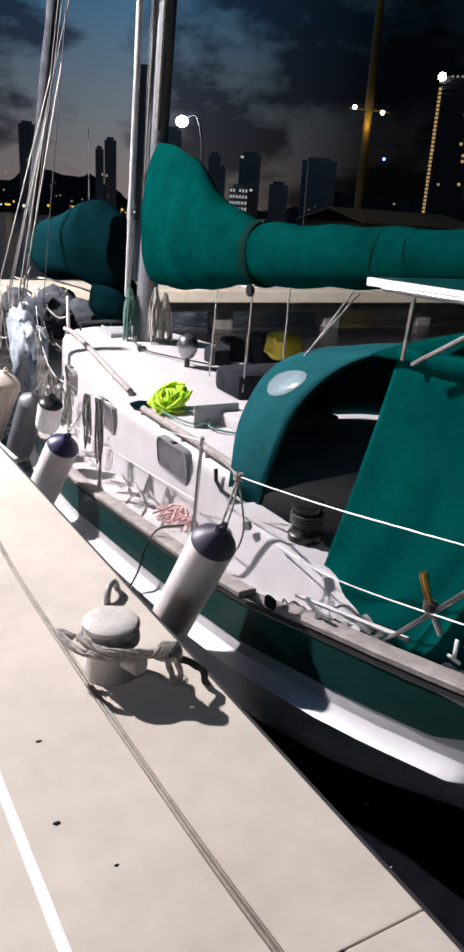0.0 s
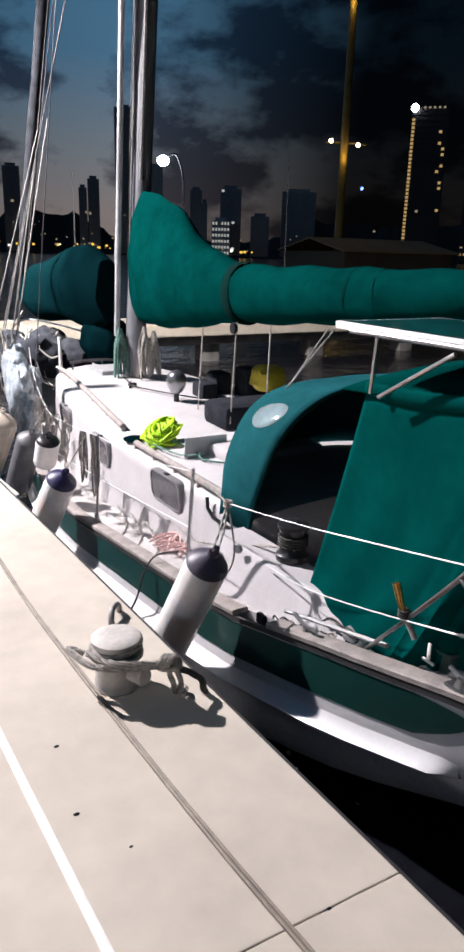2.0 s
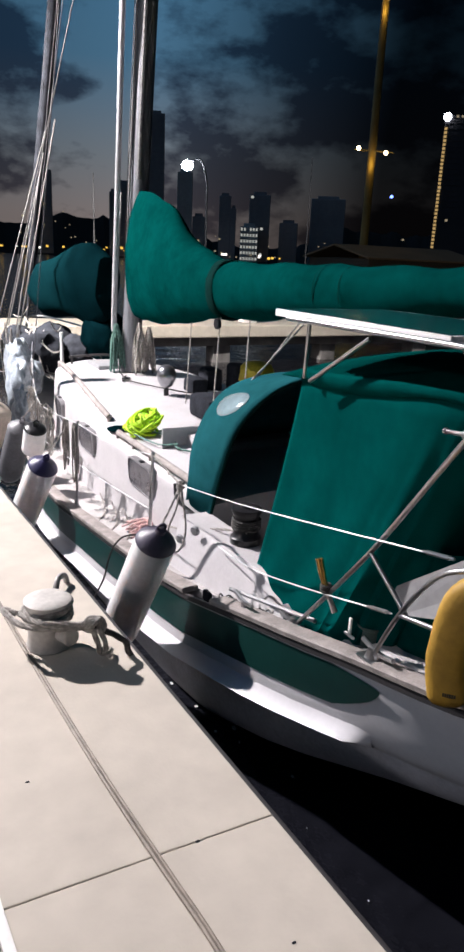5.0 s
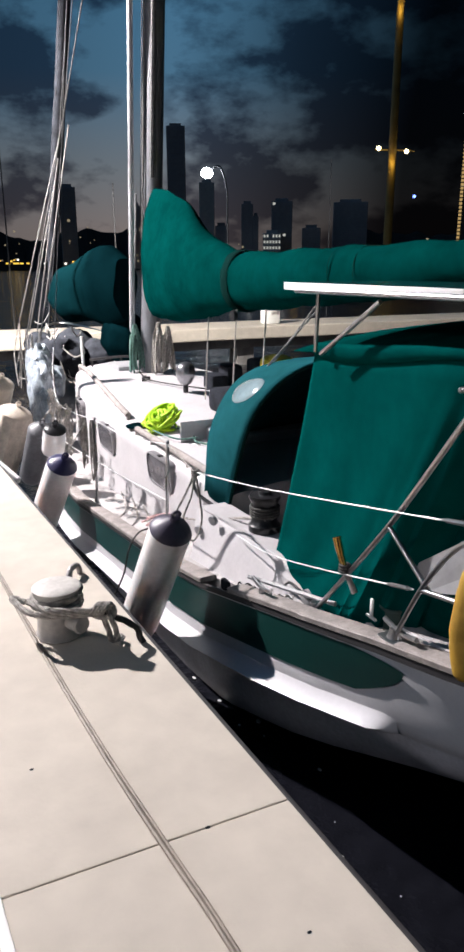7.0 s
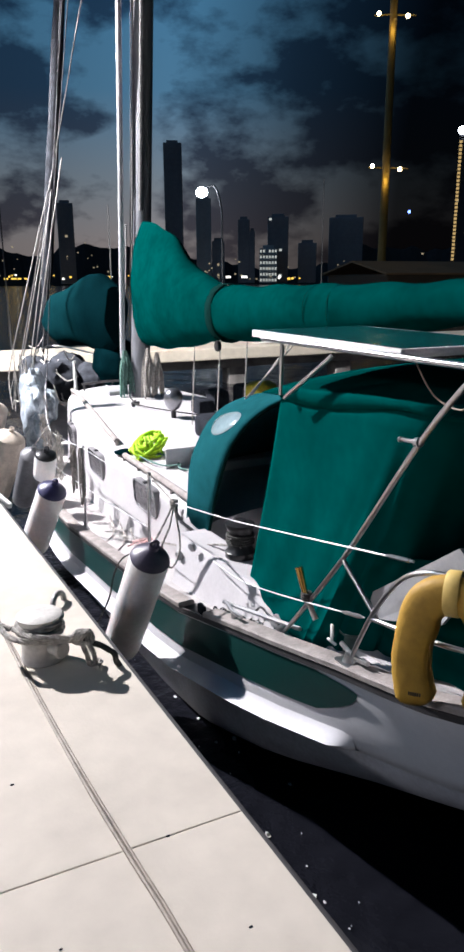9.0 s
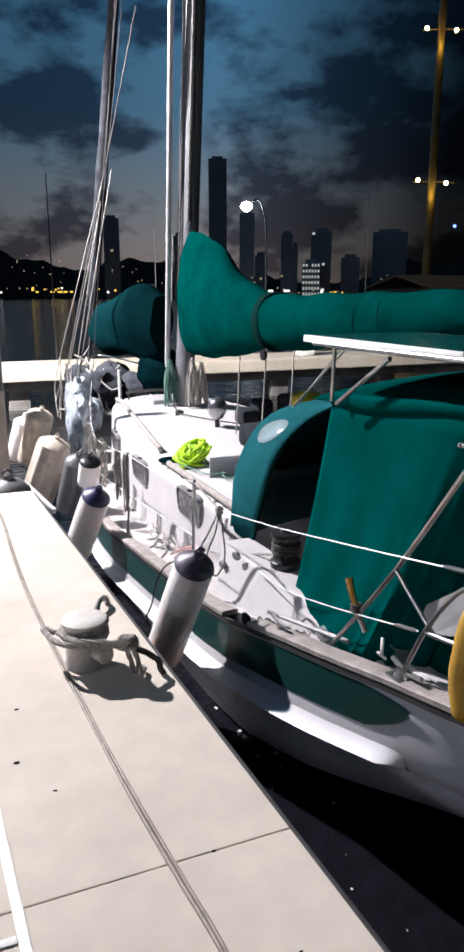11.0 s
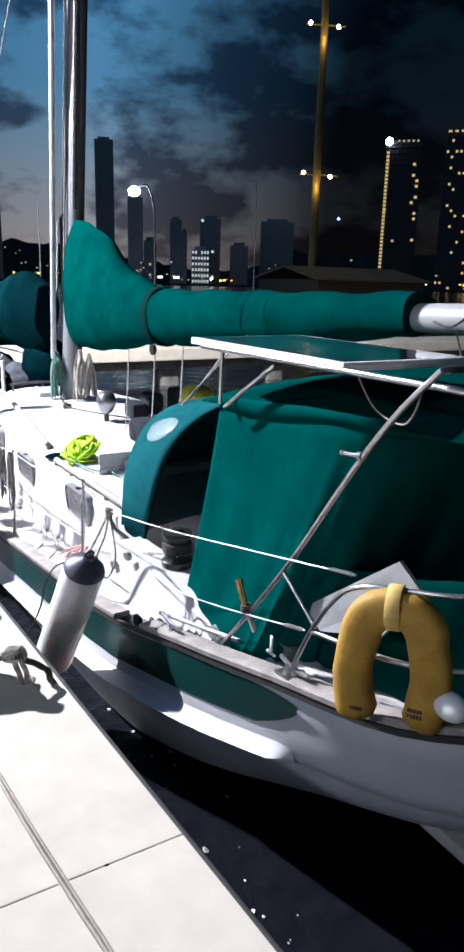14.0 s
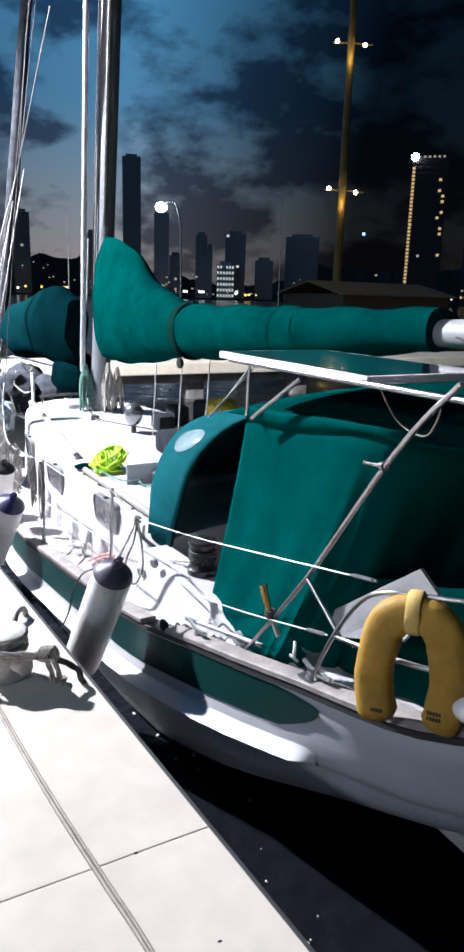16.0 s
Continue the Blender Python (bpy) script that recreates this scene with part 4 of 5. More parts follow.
for k in range(26):
    a, r = k * 1.7, 0.05 + 0.10 * rnd.random()
    x0, y0 = 0.80 + 0.10 * rnd.random(), 4.65 + 0.45 * rnd.random()
    z0 = cap(y0)[1] - DECK + 0.02 + 0.05 * rnd.random()
    tube(bm, smooth_line([(x0 - r * math.cos(a), y0 - r * math.sin(a), z0), (x0 + 0.04, y0, z0 + 0.03), (x0 + r * math.cos(a + 0.5), y0 + r * math.sin(a + 0.5), z0 - 0.005)], 4), 0.008, 5)
tagged(finish("loose_rope", bm, ROPE_PINK), "faded pink and white rope heap on deck", "rope")
bm = bmesh.new()
for k in range(3):
    y0 = 5.0 + 0.35 * k
    tube(bm, smooth_line([(0.60, y0 - 0.3, cap(y0)[1] - 0.07), (0.78, y0, cap(y0)[1] - 0.08), (0.88, y0 + 0.5, cap(y0)[1] - 0.08)], 4), 0.007, 5)
tagged(finish("deck_line", bm, ROPE), "thin grey lines on the side deck", "rope")
bm = bmesh.new()
tube(bm, smooth_line([(0.66, 4.35, -0.24), (0.52, 4.42, -0.27), (0.44, 4.45, -0.40), (0.41, 4.52, -0.62), (0.33, 4.6, -0.85)], 6), 0.007, 6)
tagged(finish("shore_lead", bm, ROPE_DARK), "thin dark lead hanging over the rail", "cable")
bm = bmesh.new()
for y in (1.93, 2.85):
    x0, z0 = cap(y)
    tube(bm, [(x0 + 0.05, y - 0.10, z0 + 0.05), (x0 + 0.05, y - 0.03, z0 + 0.035), (x0 + 0.05, y + 0.03, z0 + 0.035), (x0 + 0.05, y + 0.10, z0 + 0.05)], 0.011, 8)
    tube(bm, [(x0 + 0.05, y, z0), (x0 + 0.05, y, z0 + 0.035)], 0.014, 8)
    part("cleat", bm, STEEL, boat, "small steel deck cleat")
    bm = bmesh.new()
bm.free()
bm = bmesh.new()
tube(bm, [(0.73, 3.12, -0.115), (0.83, 2.42, 0.02)], 0.012, 6)
part("genoa_track", bm, GREY_BOARD, boat)
# dark block added in the cap rail's gap in place of the fairlead
bm = bmesh.new()
box(bm, (0.60, 3.14, -0.20), (0.635, 3.22, -0.135), 0.014)
tagged(finish("fairlead_block", bm, DARK_CLUTTER), "small dark block in the rail gap, for the fairlead", "bag")

# ------------------------------------------------ mast, boom and sail covers
MAST_FOOT, MAST_UP = Vector((2.0, 8.62, 0.20)), Vector((0.03, -0.055, 1)).normalized()
bm = bmesh.new()
rings = []
for k in range(13):
    h = 11.5 * k / 12
    c = MAST_FOOT + MAST_UP * h
    s = 1 - 0.25 * max(0, h - 8) / 4
    rings.append([c + Vector((0.12 * s * math.cos(a), 0.15 * s * math.sin(a), 0)) for a in [i * math.tau / 20 for i in range(20)]])
loft(bm, rings, closed_ring=True, caps=True)
mast = part("mast", bm, MAST_ALU, boat, "grey aluminium mast with sail track")
bm = bmesh.new()
tube(bm, [MAST_FOOT + MAST_UP * h + Vector((-0.135, -0.06, 0)) for h in (1.6, 11.4)], 0.012, 8)
tube(bm, [MAST_FOOT + MAST_UP * h + Vector((-0.13, 0.03, 0)) for h in (1.2, 11.4)], 0.006, 6)
tube(bm, [MAST_FOOT + MAST_UP * h + Vector((-0.06, -0.165, 0)) for h in (2.3, 11.4)], 0.03, 8)
part("halyard", bm, RIG, mast)
bm = bmesh.new()
tube(bm, [(1.80, 8.70, 0.72), (1.805, 8.68, 0.80), (1.85, 8.34, 4.9), (1.88, 8.14, 7.0)], [0.022, 0.034, 0.034, 0.026], 14)
part("whisker_pole", bm, shader("dull_silver_pole", (0.42, 0.42, 0.44), 0.5, metal=0.1, var=0.1), boat, "bright aluminium pole stowed upright on mast")
# rope hanks at the foot of the mast
for nm, x, y, zt, zb, mat in (("green", 1.81, 8.60, 0.82, 0.20, ROPE_GREEN), ("grey", 2.06, 8.40, 0.85, 0.15, ROPE), ("grey", 2.16, 8.36, 0.80, 0.20, ROPE)):
    bm = bmesh.new()
    for k in range(16):
        o = Vector((rnd.uniform(-0.07, 0.07), rnd.uniform(-0.07, 0.07), 0))
        tube(bm, smooth_line([(x + o.x * 0.2, y + o.y * 0.2, zt), (x + o.x, y + o.y, zt - 0.25), (x + o.x * 1.3, y + o.y * 1.2, zb + rnd.uniform(0, 0.12)), (x + o.x * 0.9, y - o.y, zt - 0.2), (x - o.x * 0.2, y, zt - 0.02)], 4), 0.009, 5)
    tagged(finish("rope_hank", bm, mat), f"{'faded green' if nm == 'green' else 'pale grey'} rope hank hanging at the mast", "rope", group="rope hanks")

# boom and its cover: tall at the mast, low and round along the boom
BOOM = [  # y, top z, bottom z, half width
    (8.52, 2.42, 0.93, 0.14), (8.2, 2.36, 0.90, 0.20), (7.8, 2.28, 0.905, 0.235), (7.45, 2.15, 0.93, 0.25), (7.1, 1.90, 0.97, 0.25), (6.8, 1.76, 1.02, 0.24), (6.5, 1.69, 1.07, 0.23), (6.2, 1.64, 1.10, 0.215),
    (5.6, 1.635, 1.14, 0.21), (5.0, 1.645, 1.20, 0.21), (4.3, 1.65, 1.26, 0.20), (3.6, 1.665, 1.34, 0.18), (2.95, 1.68, 1.42, 0.15)]
bm = bmesh.new()
rings = []
for i in range(61):
    y = 8.52 + (2.95 - 8.52) * i / 60
    zt, zb, hw = lerp_table(BOOM[::-1], y)
    tall = max(0, min(1, (zt - 1.7) / 0.7))
    ring = []
    for k in range(24):
        a = k * math.tau / 24
        ca, sa = math.cos(a), math.sin(a)
        w = hw * (1 - 0.62 * tall * max(0, sa) ** 0.8)
        wr = 0.010 * math.sin(3 * a + y * 9) + 0.008 * noise.noise(Vector((y * 3, a * 2, 0)))
        ring.append((xc(y) + 0.02 + (w + wr) * ca, y, (zt + zb) / 2 + ((zt - zb) / 2 + wr) * math.copysign(abs(sa) ** 0.85, sa)))
    rings.append(ring)
loft(bm, rings, closed_ring=True, caps=True)
cover = part("sail_cover", bm, GREEN_SHADED, boat, "green canvas mainsail cover along the boom")
for y in (6.18, 4.55, 4.25):
    zt, zb, hw = lerp_table(BOOM[::-1], y)
    bm = bmesh.new()
    w = 0.075 if y > 6 else 0.005
    rings = []
    for dy in (-w, -w * 0.8, w * 0.8, w):
        g = 0.002 if abs(dy) == w else (0.010 if y > 6 else 0.004)
        rings.append([(xc(y) + 0.02 + (hw + g + 0.006) * math.cos(a), y + dy + 0.03 * math.sin(a), (zt + zb) / 2 + ((zt - zb) / 2 + g + 0.006) * math.copysign(abs(math.sin(a)) ** 0.85, math.sin(a))) for a in [i * math.tau / 24 for i in range(24)]])
    loft(bm, rings, closed_ring=True)
    part("strap", bm, STRAP, cover, "dark strap round the cover")
bm = bmesh.new()
tube(bm, [(xc(2.98) + 0.02, 2.99, 1.53), (xc(2.5) + 0.02, 2.50, 1.545)], 0.085, 18)
part("boom_end", bm, GREY_BOARD, boat, "pale grey boom end")
bm = bmesh.new()
for dx in (-0.04, 0.05):
    tube(bm, [(xc(2.6) + dx, 2.62, 1.47), (xc(2.4) + dx * 2, 2.5, 1.25)], 0.006, 6)
tube(bm, smooth_line([(xc(2.6) - 0.09, 2.75, 1.52), (xc(2.6) - 0.10, 2.6, 1.50), (xc(2.6) - 0.05, 2.52, 1.58)], 4), 0.007, 6)
part("mainsheet", bm, ROPE_DARK, boat)
# topping lift and running lines under the boom
for a, b in (((2.05, 6.1, 1.12), (1.95, 6.0, 0.18)), ((2.05, 5.5, 1.15), (1.9, 5.3, 0.2)), ((2.0, 4.6, 1.22), (1.5, 4.4, 0.8)), ((1.98, 4.5, 1.22), (1.4, 4.3, 0.8)), ((2.1, 6.9, 1.0), (2.05, 6.9, 0.12))):
    wire("running_line", [a, b], 0.007, ROPE)
bm = bmesh.new()
lathe(bm, [(0.005, -0.02), (0.05, -0.018), (0.055, 0), (0.05, 0.018), (0.005, 0.02)], 16, at_frame((2.03, 6.12, 1.06), (1, 0, 0)))
part("boom_block", bm, BLACK, boat)

# forestay with its furled dark headsail, inner stay, shrouds
BOWTOP = Vector((1.95, 8.0, 11.4))
BOW = Vector((1.56, 13.15, 0.25))
bm = bmesh.new()
pts, rs = [], []
for k in range(25):
    t = k / 24
    pts.append(BOW.lerp(BOWTOP, t))
    rs.append(0.02 + 0.085 * max(0, min(1, (t - 0.07) * 14)) * (1 - 0.6 * t) + 0.006 * math.sin(k * 2.1))
tube(bm, pts, rs, 12)
part("furled_headsail", bm, DARK_CLUTTER, boat, "dark furled headsail on the forestay")
for a, b, r in (((1.45, 12.6, 0.3), (1.95, 8.0, 9.6), 0.007), ((0.75, 8.9, -0.4), (1.95, 8.4, 11.3), 0.005), ((0.69, 10.5, 0.75), (1.50, 10.8, 3.25), 0.008), ((0.93, 10.5, 0.61), (1.42, 10.6, 2.95), 0.009),
                ((0.95, 10.5, 0.44), (1.62, 10.7, 3.4), 0.010), ((0.82, 10.5, 0.62), (1.40, 10.7, 2.75), 0.009), ((0.75, 10.5, 0.45), (1.80, 9.7, 5.2), 0.008), ((1.50, 10.8, 3.25), (1.9, 8.9, 9.0), 0.007)):
    wire("shroud" if r < 0.0075 else "halyard_fall", [a, b], r, RIG_WIRE if r < 0.0075 else RIG, "wire shroud" if r < 0.0075 else "pale rope led to the bow rail")
bm = bmesh.new()
for k in range(4):
    p0 = Vector((0.69 + 0.08 * k, 10.5, 0.74 - 0.08 * k))
    for j in range(5):
        q0 = p0 + Vector((rnd.uniform(-0.12, 0.12), rnd.uniform(-0.2, 0.2), -rnd.uniform(0.5, 0.95)))
        tube(bm, smooth_line([p0, p0.lerp(q0, 0.5) + Vector((rnd.uniform(-0.08, 0.08), rnd.uniform(-0.1, 0.1), 0)), q0], 4), 0.008, 5)
tagged(finish("tied_rope", bm, ROPE), "bunch of pale rope ends tied at the bow rail", "rope")
# staysail in its dark cover on the club boom
bm = bmesh.new()
rings = []
for k in range(25):
    t = k / 24
    y = 9.3 + 3.2 * t
    cz = 1.24 - 0.16 * t + 0.04 * math.sin(5 * t)
    h = 0.58 * (1 - 0.35 * t) * min(1, (0.12 + t) / 0.25, (1.06 - t) / 0.3) ** 0.5
    w = 0.26 * min(1, (0.10 + t) / 0.25, (1.05 - t) / 0.3) ** 0.5
    rings.append([(1.95 - 0.10 * (y - 9) + (w + 0.02 * math.sin(4 * a + 7 * t)) * math.cos(a), y, cz + (h + 0.03 * math.sin(3 * a + 9 * t)) * math.sin(a)) for a in [i * math.tau / 20 for i in range(20)]])
loft(bm, rings, closed_ring=True, caps=True)
part("staysail_cover", bm, DARK_GREEN, boat, "dark green bundled staysail cover")
bm = bmesh.new()
bmesh.ops.create_icosphere(bm, subdivisions=4, radius=1)
for v in bm.verts:
    n_ = noise.noise(v.co * 2.2)
    v.co = Vector((v.co.x * 0.34, v.co.y * 0.42, v.co.z * (0.33 if v.co.z > 0 else 0.38))) * (1 + 0.12 * n_)
    v.co += Vector((2.03, 9.75, 0.56))
tagged(finish("sail_bag", bm, DARK_GREEN), "round dark green sail bag on the foredeck", "bag")
bm = bmesh.new()
box(bm, (-0.05, -0.02, -0.08), (0.05, 0.02, 0.08), 0.015, pose(2.1, 9.6, 1.12))
tube(bm, [(2.1, 9.6, 1.2), (2.08, 9.3, 2.4)], 0.012, 6)
tube(bm, [(2.14, 9.6, 1.2), (2.08, 9.2, 2.4)], 0.012, 6)
part("staysail_block", bm, GREY_BOARD, boat, "hanging block and tackle")
bm = bmesh.new()
tube(bm, [(1.50, 10.2, -0.25), (1.50, 10.2, 0.55)], 0.025, 10)
part("deck_post", bm, WHITE_ALU, boat, "short white deck post")
bm = bmesh.new()
tube(bm, [(1.95, 10.1, -0.2), (1.95, 10.1, 0.3)], 0.018, 8)
part("deck_post", bm, WHITE_ALU, boat, "short white deck post")
# pulpit
for pts in ([(1.05, 11.0, -0.2), (1.08, 11.3, 0.4), (1.3, 12.2, 0.5), (1.72, 12.9, 0.55), (2.1, 12.2, 0.5), (2.45, 11.3, 0.4)], [(1.35, 12.1, -0.05), (1.36, 12.2, 0.5)]):
    wire("pulpit", smooth_line(pts, 5), 0.014, STEEL, "stainless bow rail")

# polished ball-shaped stove on the roof, and coiled lime rope, bag
bm = bmesh.new()
lathe(bm, [(0.02, -0.15), (0.07, -0.12), (0.10, -0.06), (0.112, 0.0), (0.10, 0.06), (0.07, 0.095), (0.02, 0.115)], 24)
ball = thing("anchor_ball", "shiny dark metal ball standing on the cabin roof", "ball", (1.98, 7.3, 0.38))
part("shell", bm, shader("dark_chromed_shell", (0.30, 0.30, 0.32), 0.28, metal=0.9), ball)
bm = bmesh.new()
tube(bm, [(0, 0, -0.15), (0, 0, -0.27)], 0.03, 10)
part("foot", bm, BLACK, ball)

coil = thing("rope_coil", "bright lime yellow rope coil on the cabin roof", "rope", (1.22, 5.98, 0.0))
for k in range(15):
    ang = rnd.uniform(-0.5, 0.5)
    rx, ry = 0.115 + 0.04 * rnd.random(), 0.06 + 0.03 * rnd.random()
    base = Vector((rnd.uniform(-0.04, 0.06), rnd.uniform(-0.06, 0.06), 0.10 + 0.009 * k))
    tilt = rnd.uniform(-0.25, 0.25) + 0.1
    bm = bmesh.new()
    tube(bm, [base + Vector((rx * math.cos(a) * math.cos(ang) - ry * math.sin(a) * math.sin(ang), rx * math.cos(a) * math.sin(ang) + ry * math.sin(a), 0.05 * math.sin(a + tilt * 5) + tilt * 0.12 * math.cos(a))) for a in [i * math.tau / 18 for i in range(18)]], 0.0125, 6, closed=True)
    part("turn", bm, LIME, coil)
bm = bmesh.new()
for k in range(3):
    tube(bm, [(-0.02 + 0.03 * k + 0.05 * math.cos(a) * 0.3, 0.09 * math.cos(a), 0.17 + 0.08 * math.sin(a)) for a in [i * math.tau / 14 for i in range(14)]], 0.012, 6, closed=True)
part("frapping", bm, LIME, coil)
bm = bmesh.new()
tube(bm, smooth_line([(1.30, 5.9, 0.10), (1.38, 5.6, 0.11), (1.30, 5.3, 0.10), (1.42, 5.1, 0.10)], 5), 0.009, 6)
tube(bm, smooth_line([(1.12, 5.9, 0.09), (1.20, 5.5, 0.09), (1.33, 5.35, 0.12)], 5), 0.008, 6)
tagged(finish("roof_line", bm, ROPE_GREEN), "thin green line trailing over the roof", "rope")
# flat dark green disc beside the coil
bm = bmesh.new()
lathe(bm, [(0.10, 0), (0.11, 0.012), (0.06, 0.03), (0.01, 0.034)], 18, pose(1.08, 6.25, 0.055))
tagged(finish("roof_disc", bm, DARK_GREEN), "flat dark green disc on the roof", "vent")
bm = bmesh.new()
bmesh.ops.create_icosphere(bm, subdivisions=3, radius=1)
for v in bm.verts:
    v.co = Vector((math.copysign(abs(v.co.x) ** 0.7, v.co.x) * 0.20, v.co.y * 0.16, math.copysign(abs(v.co.z) ** 0.7, v.co.z) * 0.15)) * (1 + 0.22 * noise.noise(v.co * 2.4)) + Vector((2.98, 7.0, 0.40))
tagged(finish("yellow_bag", bm, YELLOW_BAG), "mustard yellow bag on the far cabin side", "bag")
bm = bmesh.new()
box(bm, (1.9, 6.0, 0.10), (2.7, 6.5, 0.34), 0.06)
tagged(finish("roof_box", bm, DARK_CLUTTER), "dark covered box on the cabin roof", "box")
bm = bmesh.new()
for k in range(4):
    box(bm, (2.3 + 0.28 * k, 7.3 + 0.2 * (k % 2), -0.2), (2.52 + 0.28 * k, 7.6 + 0.2 * (k % 2), 0.32 + 0.07 * (k % 3)), 0.05)
    tagged(finish("canvas_roll", bm, DARK_CLUTTER), "dark canvas bundle on the far side deck", "bundle", group="deck bundles")
    bm = bmesh.new()
bm.free()


# ------------------------------------------------ fenders
def fender(tip, foot, r, body, ends, label, ribs=False):
    """A hanging fender: eye at the tip, long body, closed foot."""
    tip, foot = v3(tip), v3(foot)
    L = (tip - foot).length
    ob = thing("fender", label, "fender", tip, group="fenders along the hull")
    m = at_frame((0, 0, 0), foot - tip)
    e = min(0.10, 0.16 * L)
    bm = bmesh.new()
    prof = [(r * 0.9, e * 0.96), (r, e + 0.03), (r * 1.005, L * 0.5), (r, L - e), (r * 0.93, L - e * 0.6), (r * 0.72, L - e * 0.25), (r * 0.25, L - 0.02), (r * 0.2, L)]
    lathe(bm, prof, 40, m)
    if ribs:
        mi = m.inverted()
        for v in bm.verts:
            q = mi @ v.co
            a = math.atan2(q.y, q.x)
            s = 1 + 0.07 * math.cos(9 * a)
            v.co = m @ Vector((q.x * s, q.y * s, q.z))
    part("body", bm, body, ob)
    bm = bmesh.new()
    lathe(bm, [(0.012, -0.005), (0.03, 0.0), (0.030, 0.025), (r * 0.42, e * 0.38), (r * 0.78, e * 0.70), (r * 0.96, e * 0.94), (r * 1.006, e + 0.008), (r * 0.98, e + 0.014)], 32, m)
    part("end_cap", bm, ends, ob, "dark moulded end")
    bm = bmesh.new()
    tube(bm, [m @ Vector((0.022 * math.cos(a), 0, -0.012 + 0.022 * math.sin(a))) for a in [i * math.tau / 12 for i in range(12)]], 0.009, 6, closed=True)
    part("eye", bm, ends, ob)
    return ob


def lanyard(tip, top, r=0.006):
    bm = bmesh.new()
    twisted(bm, [top, v3(top).lerp(v3(tip), 0.5) + Vector((0.01, 0.01, 0)), tip], r)
    tagged(finish("lanyard", bm, ROPE), "short rope holding a fender to the rail", "rope", group="fender lanyards")


fender((0.385, 3.31, 0.225), (0.262, 3.76, -0.66), 0.119, FENDER_WHITE, FENDER_PLUM, "long white fender with faded dark purple end, beside the hull")
lanyard((0.37, 3.29, 0.24), (0.59, 3.56, 0.36))
fender((0.31, 5.86, -0.05), (0.13, 6.3, -0.82), 0.132, FENDER_WHITE, FENDER_NAVY, "long white fender with navy blue end, beside the hull")
lanyard((0.31, 5.86, -0.04), (0.53, 6.0, 0.20))
fender((0.36, 7.2, -0.02), (0.25, 7.6, -0.75), 0.13, FENDER_GREY, FENDER_GREY, "dark grey fender hanging beside the hull")
lanyard((0.36, 7.2, 0.0), (0.55, 7.35, 0.18))
fender((0.40, 6.7, 0.06), (0.38, 6.85, -0.28), 0.11, FENDER_WHITE, BLACK, "small round white fender with black end")
fender((0.26, 8.1, 0.02), (-0.02, 8.35, -0.85), 0.19, FENDER_BEIGE, FENDER_BEIGE, "fat ribbed dirty beige fender at the bow", ribs=True)
fender((0.20, 8.9, 0.24), (0.02, 9.2, -0.55), 0.17, FENDER_BEIGE, FENDER_BEIGE, "fat smooth beige fender at the bow")
fender((0.05, 9.6, 0.05), (-0.12, 9.75, -0.6), 0.13, FENDER_WHITE, FENDER_WHITE, "pale fender at the bow")

# ------------------------------------------------ horseshoe buoy
buoy = thing("horseshoe_buoy", "yellow horseshoe lifebuoy strapped to the stern rail", "lifebuoy", (0.885, 1.43, 0.43))
H_ALONG = Vector((0.52, -0.80, 0.10)).normalized()
H_UP = Vector((0.02, 0.05, 1)).normalized()
H_OUT = H_UP.cross(H_ALONG).normalized()
if H_OUT.x > 0:
    H_OUT = -H_OUT


def horse(t):
    """The horseshoe's middle line, t from 0 to 1, in metres along and up."""
    if t < 0.3:
        s = t / 0.3
        return (-0.108 - 0.032 * math.sin(math.pi * s * 0.9), -0.245 + 0.325 * s)
    if t > 0.7:
        s = (1 - t) / 0.3
        return (0.108 + 0.032 * math.sin(math.pi * s * 0.9), -0.245 + 0.325 * s)
    a = math.pi * (1 - (t - 0.3) / 0.4)
    return (0.118 * math.cos(a), 0.08 + 0.118 * math.sin(a))


bm = bmesh.new()
rings = []
for k in range(61):
    t = k / 60
    a, u = horse(t)
    a2, u2 = horse(min(t + 0.01, 1.0))
    a1, u1 = horse(max(t - 0.01, 0.0))
    tan = (H_ALONG * (a2 - a1) + H_UP * (u2 - u1)).normalized()
    nrm = tan.cross(H_OUT).normalized()
    edge = min(t, 1 - t)
    k_ = min(1.0, 0.45 + (edge / 0.03) ** 0.5 * 0.55)
    crease = 1 - 0.05 * math.exp(-((t - 0.14) / 0.012) ** 2) - 0.10 * math.exp(-((t - 0.52) / 0.02) ** 2)
    puff = 1 + 0.025 * math.sin(t * 23) + 0.02 * math.sin(t * 51)
    ring = []
    for j in range(20):
        b_ = j * math.tau / 20
        cb, sb = math.cos(b_), math.sin(b_)
        ring.append(H_ALONG * a + H_UP * u + H_OUT * 0.05 + nrm * (0.072 * k_ * puff * crease * math.copysign(abs(cb) ** 0.6, cb))
                    + H_OUT * (0.050 * k_ * crease * math.copysign(abs(sb) ** 0.7, sb)))
    rings.append(ring)
loft(bm, rings, closed_ring=True, caps=True)
part("ring", bm, YELLOW, buoy)
bm = bmesh.new()
loft(bm, [[H_UP * 0.198 + H_ALONG * d + H_OUT * (0.05 + 0.70 * rr2 * math.cos(a)) + H_UP * rr2 * math.sin(a) for a in [i * math.tau / 24 for i in range(24)]] for d, rr2 in ((-0.028, 0.082), (-0.024, 0.085), (0.020, 0.085), (0.024, 0.082))], closed_ring=True)
part("strap", bm, shader("pale_yellow_webbing", (0.60, 0.42, 0.12), 0.7), buoy, "pale webbing strap")
INK = shader("faded_black_print", (0.03, 0.025, 0.015), 0.7)
